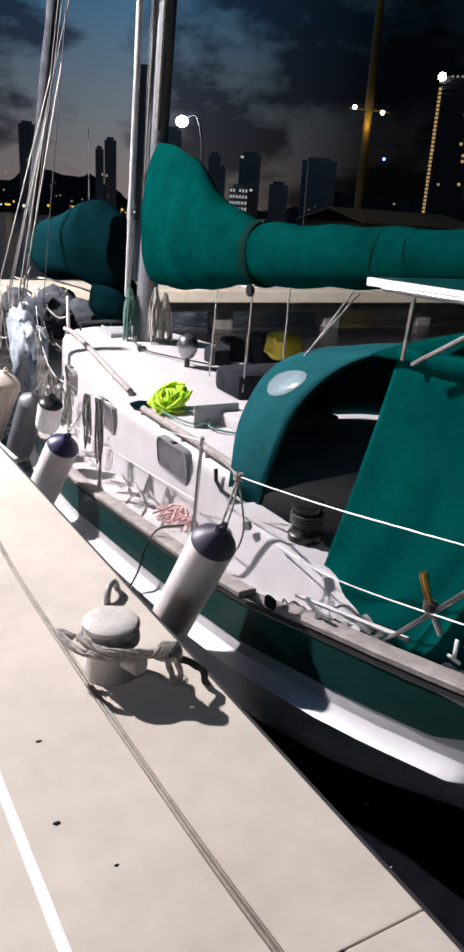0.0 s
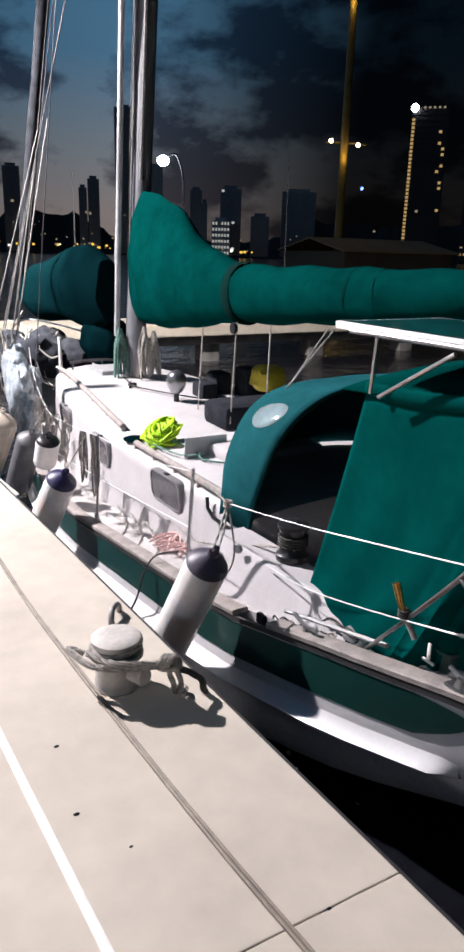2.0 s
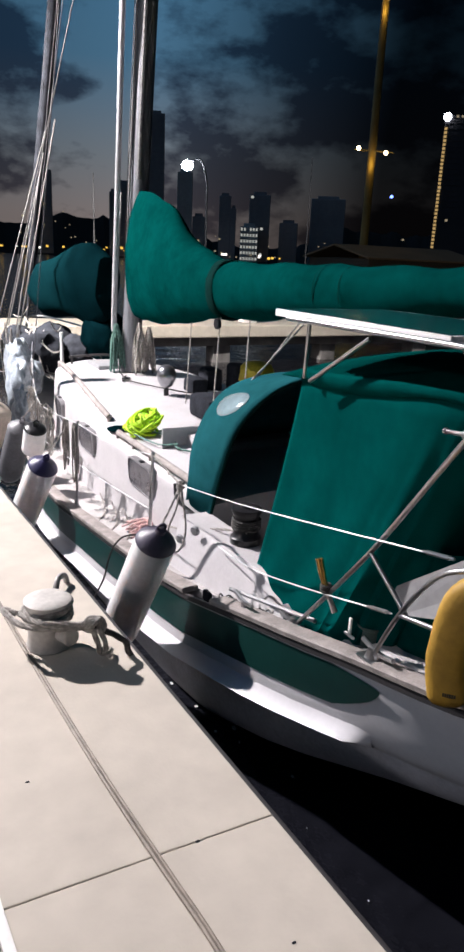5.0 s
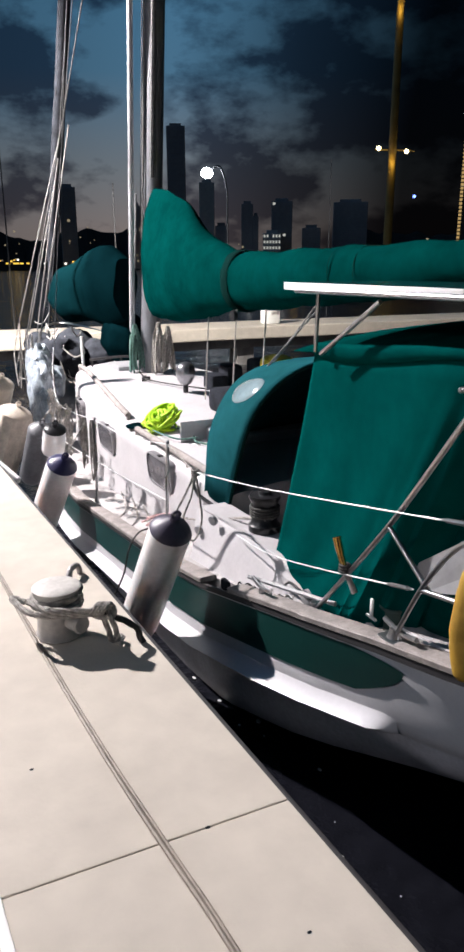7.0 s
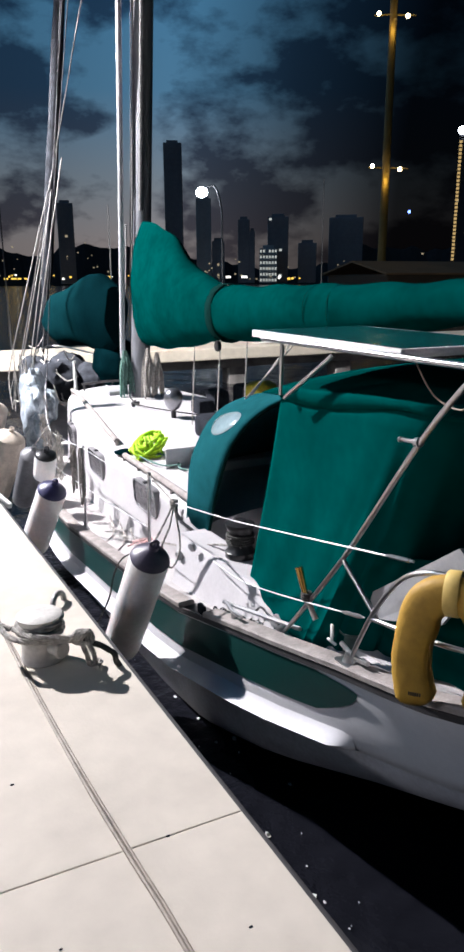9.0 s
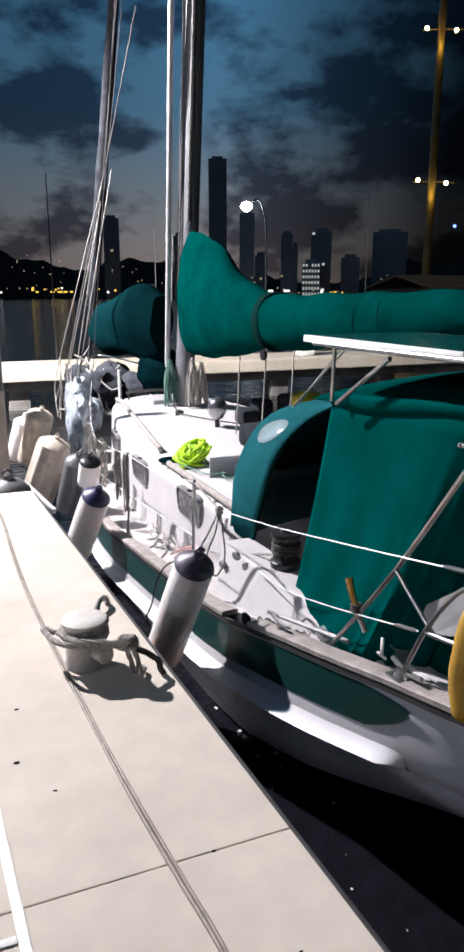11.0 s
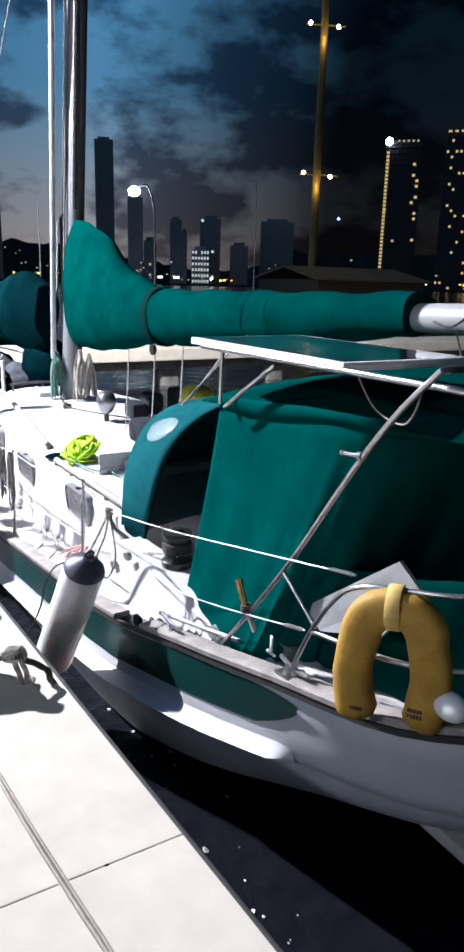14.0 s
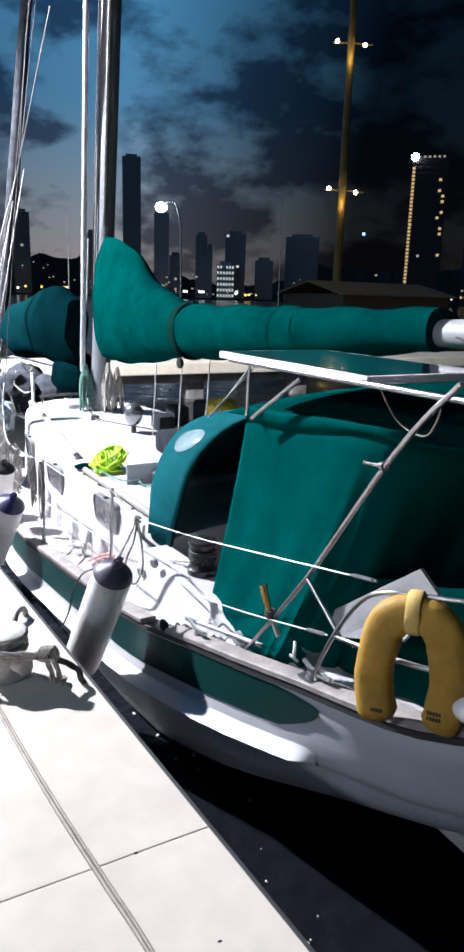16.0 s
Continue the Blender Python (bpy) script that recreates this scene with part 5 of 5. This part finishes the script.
for a0, u0, n_, w in ((-0.112, -0.185, 1, 0.055), (0.112, -0.155, 2, 0.075)):
    for k in range(n_):
        bm = bmesh.new()
        for j in range(7):
            x0 = a0 - w / 2 + w * j / 7
            q = H_ALONG * (x0 + w / 16) + H_UP * (u0 - 0.022 * k) + H_OUT * (0.05 + 0.0505 - 0.7 * (x0 + w / 16 - a0) ** 2 / 0.14)
            box(bm, (-w / 18, -0.007, -0.001), (w / 18, 0.007, 0.001), 0, Matrix.Translation(q) @ Matrix((H_ALONG, H_UP, H_OUT)).transposed().to_4x4())
        part("print_bars", bm, INK, buoy, "faded black printing", smooth=False)
bm = bmesh.new()
bmesh.ops.create_icosphere(bm, subdivisions=3, radius=0.05)
for v in bm.verts:
    v.co = Vector((v.co.x, v.co.y * 1.4, v.co.z)) + Vector((0.93, 1.20, 0.335))
tagged(finish("buoy_light", bm, FENDER_WHITE), "small white float hanging at the stern rail", "float")

# ------------------------------------------------ clutter at the bow: plastic bags, rope coils, canvas
for x, y, z, sx, sy, sz in ((0.72, 9.3, 0.0, 0.17, 0.26, 0.40), (0.80, 9.9, 0.14, 0.16, 0.26, 0.40), (0.64, 8.6, -0.18, 0.13, 0.20, 0.28), (0.95, 10.6, 0.10, 0.18, 0.28, 0.36), (1.05, 10.2, -0.10, 0.16, 0.26, 0.30)):
    bm = bmesh.new()
    bmesh.ops.create_icosphere(bm, subdivisions=4, radius=1)
    for v in bm.verts:
        n_ = noise.noise(v.co * 1.8 + Vector((y, 0, 0))) + 0.5 * noise.noise(v.co * 4.5 + Vector((0, y, 0)))
        v.co = Vector((v.co.x * sx, v.co.y * sy, v.co.z * sz * (1 if v.co.z < 0 else 0.9))) * (1 + 0.28 * n_) + Vector((x, y, z))
    tagged(finish("plastic_bag", bm, PLASTIC_BAG), "crumpled pale blue plastic bag tied to the rail", "bag", group="bags at the bow")
for x, y, z, n_ in ((0.53, 6.45, 0.20, 4), (0.54, 6.9, 0.14, 4), (0.62, 8.0, 0.12, 6), (0.85, 9.3, 0.15, 6)):
    hc = thing("hung_coil", "grey rope coil hung over the guard wire", "rope", group="coils on the rail")
    for k in range(n_):
        bm = bmesh.new()
        w, h = rnd.uniform(0.02, 0.05), rnd.uniform(0.22, 0.50)
        oy, ox = rnd.uniform(-0.08, 0.08), rnd.uniform(-0.05, 0.03)
        tube(bm, [(x + ox + 0.02 * math.sin(3 * a), y + oy + w * math.sin(a), z + 0.06 - h * (0.5 - 0.5 * math.cos(a))) for a in [i * math.tau / 14 for i in range(14)]], 0.0060, 5, closed=True)
        part("turn", bm, ROPE, hc)
for x, y, z in ((0.525, 5.72, 0.27), (0.53, 6.02, 0.24), (0.545, 7.25, 0.17)):
    hk = thing("stanchion_hank", "grey-brown rope hank hung on a stanchion", "rope", group="hanks on the stanchions")
    for k in range(6):
        bm = bmesh.new()
        w_, h_ = rnd.uniform(0.02, 0.06), rnd.uniform(0.28, 0.55)
        oy_ = rnd.uniform(-0.07, 0.10)
        tube(bm, [(x - 0.012 + 0.008 * k % 0.03, y + oy_ * (0.3 + 0.7 * (0.5 - 0.5 * math.cos(a))) + w_ * math.sin(a), z - h_ * (0.5 - 0.5 * math.cos(a))) for a in [i * math.tau / 16 for i in range(16)]], 0.0065, 6, closed=True)
        part("turn", bm, HANK, hk)
for x, y, z, s in ((1.35, 11.0, 0.15, 0.42), (1.65, 11.6, 0.20, 0.45), (1.2, 11.8, 0.25, 0.3), (1.95, 11.1, 0.1, 0.40)):
    bm = bmesh.new()
    bmesh.ops.create_icosphere(bm, subdivisions=4, radius=s)
    for v in bm.verts:
        v.co = v.co * (1 + 0.35 * noise.noise(v.co * 3.2 + Vector((x * 5, y, z))) + 0.15 * noise.noise(v.co * 9)) * 0.9
        v.co = Vector((v.co.x * 0.9, v.co.y * 1.2, v.co.z * 0.8)) + Vector((x, y, z))
    tagged(finish("folded_canvas", bm, DARK_CLUTTER), "crumpled dark canvas heap on the foredeck", "canvas", group="foredeck heaps")
tangle = thing("rope_tangle", "tangle of pale ropes at the bow rail", "rope")
for k in range(30):
    bm = bmesh.new()
    p = Vector((rnd.uniform(0.95, 1.5), rnd.uniform(10.4, 12.0), rnd.uniform(-0.05, 0.7)))
    q = p + Vector((rnd.uniform(-0.3, 0.3), rnd.uniform(-0.5, 0.5), rnd.uniform(-0.4, 0.2)))
    tube(bm, smooth_line([p, p.lerp(q, 0.5) + Vector((0, 0, -0.1)), q], 4), rnd.choice((0.006, 0.009, 0.012)), 5)
    part("rope", bm, ROPE, tangle)

# ------------------------------------------------ the pier beyond the bow
pier = tagged(new("pier"), "pale concrete pier on square columns across the water", "pier", kind="structure")
bm = bmesh.new()
box(bm, (-30, 16.6, -0.31), (42, 18.6, 0.0), 0.03)
part("deck_beam", bm, CONCRETE, pier, "pale concrete deck beam", smooth=False)
# soffit and columns use the darker concrete to show the shade below the deck
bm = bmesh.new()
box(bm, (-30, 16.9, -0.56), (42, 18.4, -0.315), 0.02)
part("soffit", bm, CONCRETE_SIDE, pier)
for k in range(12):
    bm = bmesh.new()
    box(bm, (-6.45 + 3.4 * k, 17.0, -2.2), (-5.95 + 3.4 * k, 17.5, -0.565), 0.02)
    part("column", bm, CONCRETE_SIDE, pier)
bm = bmesh.new()
box(bm, (8.1, 17.2, 0.0), (8.55, 17.55, 0.55), 0.04)
box(bm, (8.2, 17.15, 0.3), (8.42, 17.21, 0.42), 0.01)
tagged(finish("service_pedestal", bm, WHITE_ALU), "white power pedestal on the pier", "pedestal")
# post and red panel left of the quay's end
post = thing("pier_post", "grey steel post with red panel beyond the quay", "post", (-0.33, 9.0, WATER_Z))
bm = bmesh.new()
box(bm, (-0.09, -0.09, -0.5), (0.09, 0.09, 1.50), 0.02)
part("column", bm, CONCRETE, post)
bm = bmesh.new()
box(bm, (0.02, -0.05, 1.502), (0.09, 0.05, 3.55), 0.012)
part("upright", bm, MAST_ALU, post, "grey steel upright")
bm = bmesh.new()
box(bm, (-0.6, -0.06, 1.51), (0.017, 0.06, 3.1), 0.03)
part("panel", bm, shader("red_painted_panel", (0.38, 0.05, 0.045), 0.5, var=0.15), post, "red painted panel")
df = thing("dock_fender", "round dark dock fender hung at the quay end", "fender", (-0.45, 6.05, -0.12))
bm = bmesh.new()
lathe(bm, [(0.02, -0.24), (0.12, -0.22), (0.19, -0.13), (0.205, 0.0), (0.19, 0.10), (0.12, 0.17), (0.05, 0.19), (0.045, 0.23), (0.02, 0.235)], 28)
part("body", bm, FENDER_GREY, df)
bm = bmesh.new()
tube(bm, [(0.035 * math.cos(a), 0, 0.235 + 0.035 * math.sin(a)) for a in [i * math.tau / 14 for i in range(14)]], 0.012, 6, closed=True)
part("eye", bm, BLACK, df)
bm = bmesh.new()
box(bm, (-0.02, -0.26, -0.025), (0.02, 0.26, 0.025), 0.006, pose(-0.19, 6.10, -0.14, 18, 0, 24))
tagged(finish("plank", bm, WHITE_ALU), "short white plank lying beyond the quay end", "plank")

# ------------------------------------------------ the far shore
EYE = Vector((-0.85, -0.12, 1.6))
DIST = 520.0


def far_pt(az, el, d=DIST):
    return Vector((EYE.x + d * math.sin(az), EYE.y + d * math.cos(az), EYE.z + d * math.tan(el)))


LIT_WARM, LIT_WHITE, LIT_YELLOW, LIT_BLUE = (glow(n_, c, s) for n_, c, s in (
    ("warm_window_light", (1.0, 0.66, 0.25), 0.5), ("white_window_light", (1.0, 0.95, 0.85), 1.8), ("sodium_light", (1.0, 0.62, 0.10), 1.3), ("blue_light", (0.15, 0.25, 1.0), 5.0)))
DIM_WINDOW = glow("dim_window_light", (0.85, 0.70, 0.45), 0.35)
DIM_WHITE = glow("grey_white_window_light", (0.85, 0.88, 0.80), 0.55)


def facade(name, shade):
    return shader(name, shade, 0.8, var=0.15, scale=0.05, fine=0.4)


FAC_DARK = facade("dark_far_facade", (0.30, 0.29, 0.32))
FAC_GREY = facade("grey_far_facade", (0.50, 0.49, 0.50))


def tower(az0, az1, el, mat, label, windows=0, wmat=None, crown=None, d=DIST, depth=22.0, cols=None, chance=0.10, seed=1):
    """A far tower between two bearings, with storeys and its lit windows."""
    r = random.Random(seed)
    a, b = far_pt(az0, 0, d), far_pt(az1, 0, d)
    a.z = b.z = WATER_Z + 1.0
    w = (b - a).length
    u = (b - a).normalized()
    n_ = Vector((u.y, -u.x, 0))
    if n_.dot(EYE - a) < 0:
        n_ = -n_
    m = Matrix((u, -n_, Vector((0, 0, 1)))).transposed().to_4x4()
    m.translation = a
    h = far_pt(0, el, d).z - a.z
    ob = thing("tower" if h > 25 else "building", label, "tower" if h > 25 else "building")
    ob.matrix_world = m
    bm = bmesh.new()
    box(bm, (0, 0, 0), (w, depth, h), 0.3, seg=1)
    part("wall", bm, mat, ob, smooth=False)
    bm = bmesh.new()
    box(bm, (w * 0.18, depth * 0.2, h), (w * 0.8, depth * 0.8, h + 2.2), 0.2, seg=1)
    part("roof", bm, mat, ob, smooth=False)
    storeys = max(2, int(h / 3.3))
    band = None
    for s in range(1, storeys):
        if band is None:
            bm = bmesh.new()
            box(bm, (-0.15, -0.35, -0.2), (w + 0.15, 0.05, 0.2))
            band = part("balcony_band", bm, mat, ob, smooth=False)
            piece = band
        else:
            piece = new("balcony_band", band.data)
            piece.parent = ob
        piece.location.z = s * h / storeys
    nc = cols or max(3, int(w / 3.2))
    cw, sh = w / nc, h / storeys
    count = 0
    for s in range(storeys):
        for c in range(nc):
            if r.random() < chance and count < 60:
                bm = bmesh.new()
                box(bm, (c * cw + cw * 0.25, -0.12, s * sh + sh * 0.3), (c * cw + cw * 0.75, -0.02, s * sh + sh * 0.75))
                part("window", bm, wmat or DIM_WINDOW, ob, smooth=False)
                count += 1
    return ob, w, h, depth


tower(0.3459, 0.3700, 0.172, FAC_DARK, "tall dark tower with few lit windows", chance=0.01, seed=2)
tower(0.3872, 0.4074, 0.1055, FAC_GREY, "slim grey residential tower", chance=0.01, seed=3)
tower(0.4433, 0.4590, 0.0790, FAC_DARK, "dark residential tower on the far shore", chance=0.03, wmat=DIM_WHITE, seed=4)
tower(0.4590, 0.4662, 0.0640, FAC_DARK, "narrow dark annex tower", chance=0.03, seed=14)
tower(0.4833, 0.5112, 0.0820, FAC_DARK, "broad dark tower with a lit top window", chance=0.03, wmat=DIM_WHITE, seed=5)
tower(0.4725, 0.4965, 0.0420, FAC_GREY, "low office block with rows of lit windows", chance=0.85, wmat=DIM_WHITE, cols=6, d=500, seed=6)
tower(0.5245, 0.5492, 0.0485, FAC_DARK, "low dark block on the far shore", chance=0.03, seed=7)
tower(0.5650, 0.6100, 0.0800, FAC_DARK, "wide dark tower block", chance=0.01, d=560, seed=8)
tower(0.4080, 0.4250, 0.0520, FAC_DARK, "low dark block on the far shore", chance=0.05, seed=9)
tower(0.2050, 0.2260, 0.0985, FAC_DARK, "dark tower above the hillside", chance=0.02, seed=10)
tower(0.3100, 0.3250, 0.0880, FAC_DARK, "dark tower beside the hillside", chance=0.02, seed=11)
tower(0.2985, 0.3090, 0.0770, FAC_DARK, "thin dark tower on the far shore", chance=0.02, seed=12)
tower(0.0200, 0.0500, 0.0950, FAC_DARK, "dark tower on the shore", chance=0.03, seed=13)

# the lit tower: a column of lights up one edge, scattered ones at the other, a lamp at its top
FAC_BLACK = facade("unlit_far_facade", (0.045, 0.042, 0.05))
ob, w, h, dp = tower(0.7235, 0.7690, 0.176, FAC_BLACK, "tall dark tower with a column of lit windows", chance=0.004, seed=20)
r20 = random.Random(5)
for k in range(34):
    bm = bmesh.new()
    box(bm, (0.4, -0.5, h * (0.10 + 0.85 * k / 34)), (2.2, -0.2, h * (0.10 + 0.85 * k / 34) + 1.5))
    part("window", bm, LIT_WARM, ob, smooth=False)
for k in range(22):
    if r20.random() < 0.55:
        bm = bmesh.new()
        z0 = h * (0.12 + 0.80 * k / 22)
        x0 = w - 3.2 - (2.4 if r20.random() < 0.25 else 0)
        box(bm, (x0, -0.5, z0), (x0 + 1.8, -0.2, z0 + 1.6))
        part("window", bm, LIT_WARM, ob, smooth=False)
bm = bmesh.new()
bmesh.ops.create_icosphere(bm, subdivisions=2, radius=2.6)
bmesh.ops.translate(bm, verts=bm.verts, vec=(1.5, -1, h + 0.5))
part("beacon", bm, glow("white_beacon", (0.9, 0.95, 1.0), 9.0), ob, "bright white roof beacon")
for k in range(5):
    bm = bmesh.new()
    box(bm, (w * (0.3 + 0.13 * k), -0.5, h + 0.2), (w * (0.3 + 0.13 * k) + 1.4, -0.1, h + 1.4))
    part("window", bm, DIM_WINDOW, ob, smooth=False)

# lit apartment tower further along the shore
ob, w, h, dp = tower(0.797, 0.862, 0.186, FAC_BLACK, "tall apartment tower with many lit windows", chance=0.15, wmat=LIT_WARM, cols=12, seed=23)
for k in range(8):
    bm = bmesh.new()
    box(bm, (w * (0.02 + 0.12 * k), -0.5, h + 0.1), (w * (0.02 + 0.12 * k) + 2.2, -0.1, h + 1.2))
    part("parapet_light", bm, LIT_WARM, ob, smooth=False)

# low wooded shore line with roofs, one long ridge
bm = bmesh.new()
rr_ = random.Random(9)
top, bot = [], []
N = 220
for k in range(N + 1):
    az = -0.25 + 1.45 * k / N
    el = 0.020 + 0.018 * noise.noise(Vector((az * 9, 0, 0))) + 0.008 * noise.noise(Vector((az * 60, 2, 0)))
    if az < 0.34:
        el += 0.032 * min(1, max(0, (0.34 - az) / 0.05)) * (0.8 + 0.4 * noise.noise(Vector((az * 14, 5, 0))))
    if az > 0.60:
        el += 0.020
    top.append(far_pt(az, max(0.008, el), 600))
    p = far_pt(az, 0, 590)
    bot.append(Vector((p.x, p.y, WATER_Z - 0.3)))
loft(bm, [top, bot])
tagged(finish("shore_ridge", bm, facade("dark_wooded_shore", (0.035, 0.036, 0.04)), smooth=False), "dark wooded far shore with low houses", "shore", kind="structure")
shore_lights = thing("shore_lights", "scattered lit lamps along the far shore", "lights", kind="stuff")
groups = {"warm": (bmesh.new(), LIT_YELLOW), "white": (bmesh.new(), LIT_WHITE), "dim": (bmesh.new(), DIM_WINDOW)}
for k in range(150):
    kind = rr_.choices(("warm", "white", "dim"), (0.25, 0.15, 0.6))[0]
    az = rr_.uniform(-0.05, 0.36) if rr_.random() < 0.6 else rr_.uniform(0.36, 0.95)
    el = 0.003 + (0.006 * rr_.random() if kind != "dim" else 0.05 * rr_.random() ** 1.5)
    if az > 0.36:
        el *= 0.7
    s = rr_.uniform(0.25, 0.6) * (1.2 if kind != "dim" else 0.9)
    box(groups[kind][0], (-s, -s, -s), (s, s, s), 0, Matrix.Translation(far_pt(az, el, 500)))
for az, s in ((0.135, 1.2), (0.145, 1.5), (0.152, 1.0), (0.16, 0.9), (0.115, 0.8), (0.19, 0.8)):
    box(groups["warm"][0], (-s, -s, -0.5), (s, s, 0.5), 0, Matrix.Translation(far_pt(az, 0.004, 495)))
for az, s in ((0.43, 1.2), (0.452, 1.5), (0.60, 1.2), (0.607, 1.3), (0.596, 0.9), (0.50, 0.7)):
    box(groups["white"][0], (-s, -s, -0.7), (s, s, 0.7), 0, Matrix.Translation(far_pt(az, 0.005, 495)))
for nm, (bmg, mat) in groups.items():
    part("lamps", bmg, mat, shore_lights, smooth=False)

# street lamp across the basin
DL = 45.0
lamp = thing("street_lamp", "bright white street lamp on a curved pole", "street lamp")
head = far_pt(0.398, 0.1145, DL)
foot = far_pt(0.4245, -0.02, DL)
bm = bmesh.new()
el_top = far_pt(0.4155, 0.1215, DL)
tube(bm, smooth_line([(foot.x, foot.y, WATER_Z), (foot.x, foot.y, 4.5), (foot.x - 0.05, foot.y + 0.02, 6.0), tuple(el_top), tuple(head.lerp(el_top, 0.35) + Vector((0, 0, 0.12))), tuple(head)], 6), 0.06, 10)
part("pole", bm, MAST_ALU, lamp)
bm = bmesh.new()
bmesh.ops.create_icosphere(bm, subdivisions=3, radius=0.32)
for v in bm.verts:
    v.co = Vector((v.co.x * 1.1, v.co.y * 1.1, v.co.z * 0.9)) + head
part("lamp_head", bm, glow("white_lamp_glow", (0.93, 0.97, 1.0), 40.0), lamp, "glowing white lamp head")

# sodium-lit signal mast with twin lamps at two levels
DY = 90.0
sm = thing("light_mast", "tall yellow-lit mast with twin floodlights", "light mast")
bx = far_pt(0.637, 0, DY)
# yellow of the sodium lamplight put into the mast's own colour
SODIUM_TONE = shader("sodium_lit_mast_tone", (0.20, 0.135, 0.03), 0.6, var=0.2, scale=0.6)
bm = bmesh.new()
tube(bm, [(bx.x, bx.y, WATER_Z), (bx.x, bx.y, 14), (bx.x, bx.y, 42)], [0.52, 0.46, 0.38], 12)
part("pole", bm, SODIUM_TONE, sm)
for el, s in ((0.1395, 0.9), (0.3040, 0.9)):
    p = far_pt(0.637, el, DY)
    bm = bmesh.new()
    tube(bm, [p + Vector((-1.9 * s, 1.3 * s, 0.05)), p, p + Vector((2.3 * s, -1.5 * s, -0.2))], 0.09, 6)
    part("cross_arm", bm, SODIUM_TONE, sm)
    for d_ in (-1.0, 1.0):
        q = p + Vector((1.25 * d_, -0.92 * d_, -0.22 * d_)) + (EYE - p).normalized() * 0.9
        bm = bmesh.new()
        bmesh.ops.create_icosphere(bm, subdivisions=2, radius=0.24)
        bmesh.ops.translate(bm, verts=bm.verts, vec=q)
        part("floodlight", bm, glow("warm_floodlight", (1.0, 0.80, 0.42), 14.0), sm, "glowing warm floodlight")
    la = bpy.data.lights.new("mast_floodlight", "POINT")
    la.energy, la.color, la.shadow_soft_size = 95, (1.0, 0.68, 0.16), 0.3
    lo = new("mast_floodlight", la)
    lo.location = p + (EYE - p).normalized() * 1.15 + Vector((0, 0, -1.4))
bm = bmesh.new()
p = far_pt(0.668, 0.020, DY)
shed = thing("shed", "low brown shed below the light mast", "shed")
box(bm, (p.x - 7, p.y - 6, WATER_Z), (p.x + 9, p.y + 6, p.z - 1.1), 0.2)
part("wall", bm, facade("brown_shed_wall", (0.06, 0.045, 0.03)), shed, smooth=False)
bm = bmesh.new()
loft(bm, [[(x_, p.y - 6.6, p.z - 1.1), (x_, p.y, p.z + 0.3), (x_, p.y + 6.6, p.z - 1.1)] for x_ in (p.x - 7.6, p.x + 9.6)])
thicken(part("roof", bm, facade("brown_shed_roof", (0.20, 0.13, 0.07)), shed, smooth=False), 0.2)
bm = bmesh.new()
bmesh.ops.create_icosphere(bm, subdivisions=2, radius=0.8)
bmesh.ops.translate(bm, verts=bm.verts, vec=far_pt(0.668, 0.085, 400))
tagged(finish("blue_beacon", bm, LIT_BLUE), "small blue beacon light on the shore", "beacon")
# masts of boats beyond
for az, el, d in ((0.137, 0.152, 30), (0.275, 0.10, 26), (0.56, 0.13, 40)):
    p = far_pt(az, el, d)
    bm = bmesh.new()
    tube(bm, [(p.x, p.y, WATER_Z), tuple(p)], [0.035, 0.02], 6)
    tagged(finish("far_mast", bm, shader("dim_far_mast", (0.12, 0.12, 0.13), 0.6)), "thin bare mast of a boat beyond", "mast", group="far masts")

# flecks of foam and leaves beside the quay, some modelled in place of glints
bm = bmesh.new()
rf = random.Random(21)
for k in range(60):
    y = rf.uniform(0.3, 4.4)
    x = rf.uniform(0.10, 1.0) - 0.085 * (y - 1.45)
    s = 0.003 + 0.011 * rf.random() ** 2.5
    vs = [bm.verts.new((x + s * rf.uniform(0.6, 1.3) * math.cos(a), y + 1.5 * s * rf.uniform(0.6, 1.3) * math.sin(a), WATER_Z + 0.004)) for a in [i * math.tau / 7 for i in range(7)]]
    f = bm.faces.new(vs)
    top = bmesh.ops.extrude_face_region(bm, geom=[f])
    bmesh.ops.translate(bm, vec=(0, 0, 0.004), verts=[g for g in top["geom"] if isinstance(g, bmesh.types.BMVert)])
tagged(finish("water_flecks", bm, shader("pale_floating_flecks", (0.5, 0.5, 0.48), 0.7, var=0.3), smooth=False), "pale flecks on the dark water, some standing for glints", "flecks", kind="stuff")

# small dark crumbs and a curled leaf on the quay
rq = random.Random(33)
for k, (x, y, s) in enumerate(((-0.215, 1.448, 0.009), (-0.62, 1.9, 0.008), (-0.50, 3.0, 0.006), (-0.70, 2.45, 0.010), (-0.12, 1.05, 0.007), (-0.6, 1.2, 0.006), (-0.30, 0.75, 0.006), (-0.73, 2.10, 0.012), (-0.2, 0.85, 0.005))):
    bm = bmesh.new()
    bmesh.ops.create_icosphere(bm, subdivisions=2, radius=s * 0.6)
    for v in bm.verts:
        v.co = Vector((v.co.x * 1.5, v.co.y * 0.8, max(v.co.z, -s * 0.3) * 0.5)) * (1 + 0.5 * noise.noise(v.co * 90 + Vector((k, 0, 0)))) + Vector((x, y, s * 0.15))
    tagged(finish("crumb", bm, DARK_CLUTTER), "small dark crumb of dirt on the concrete", "dirt", group="crumbs on the quay")
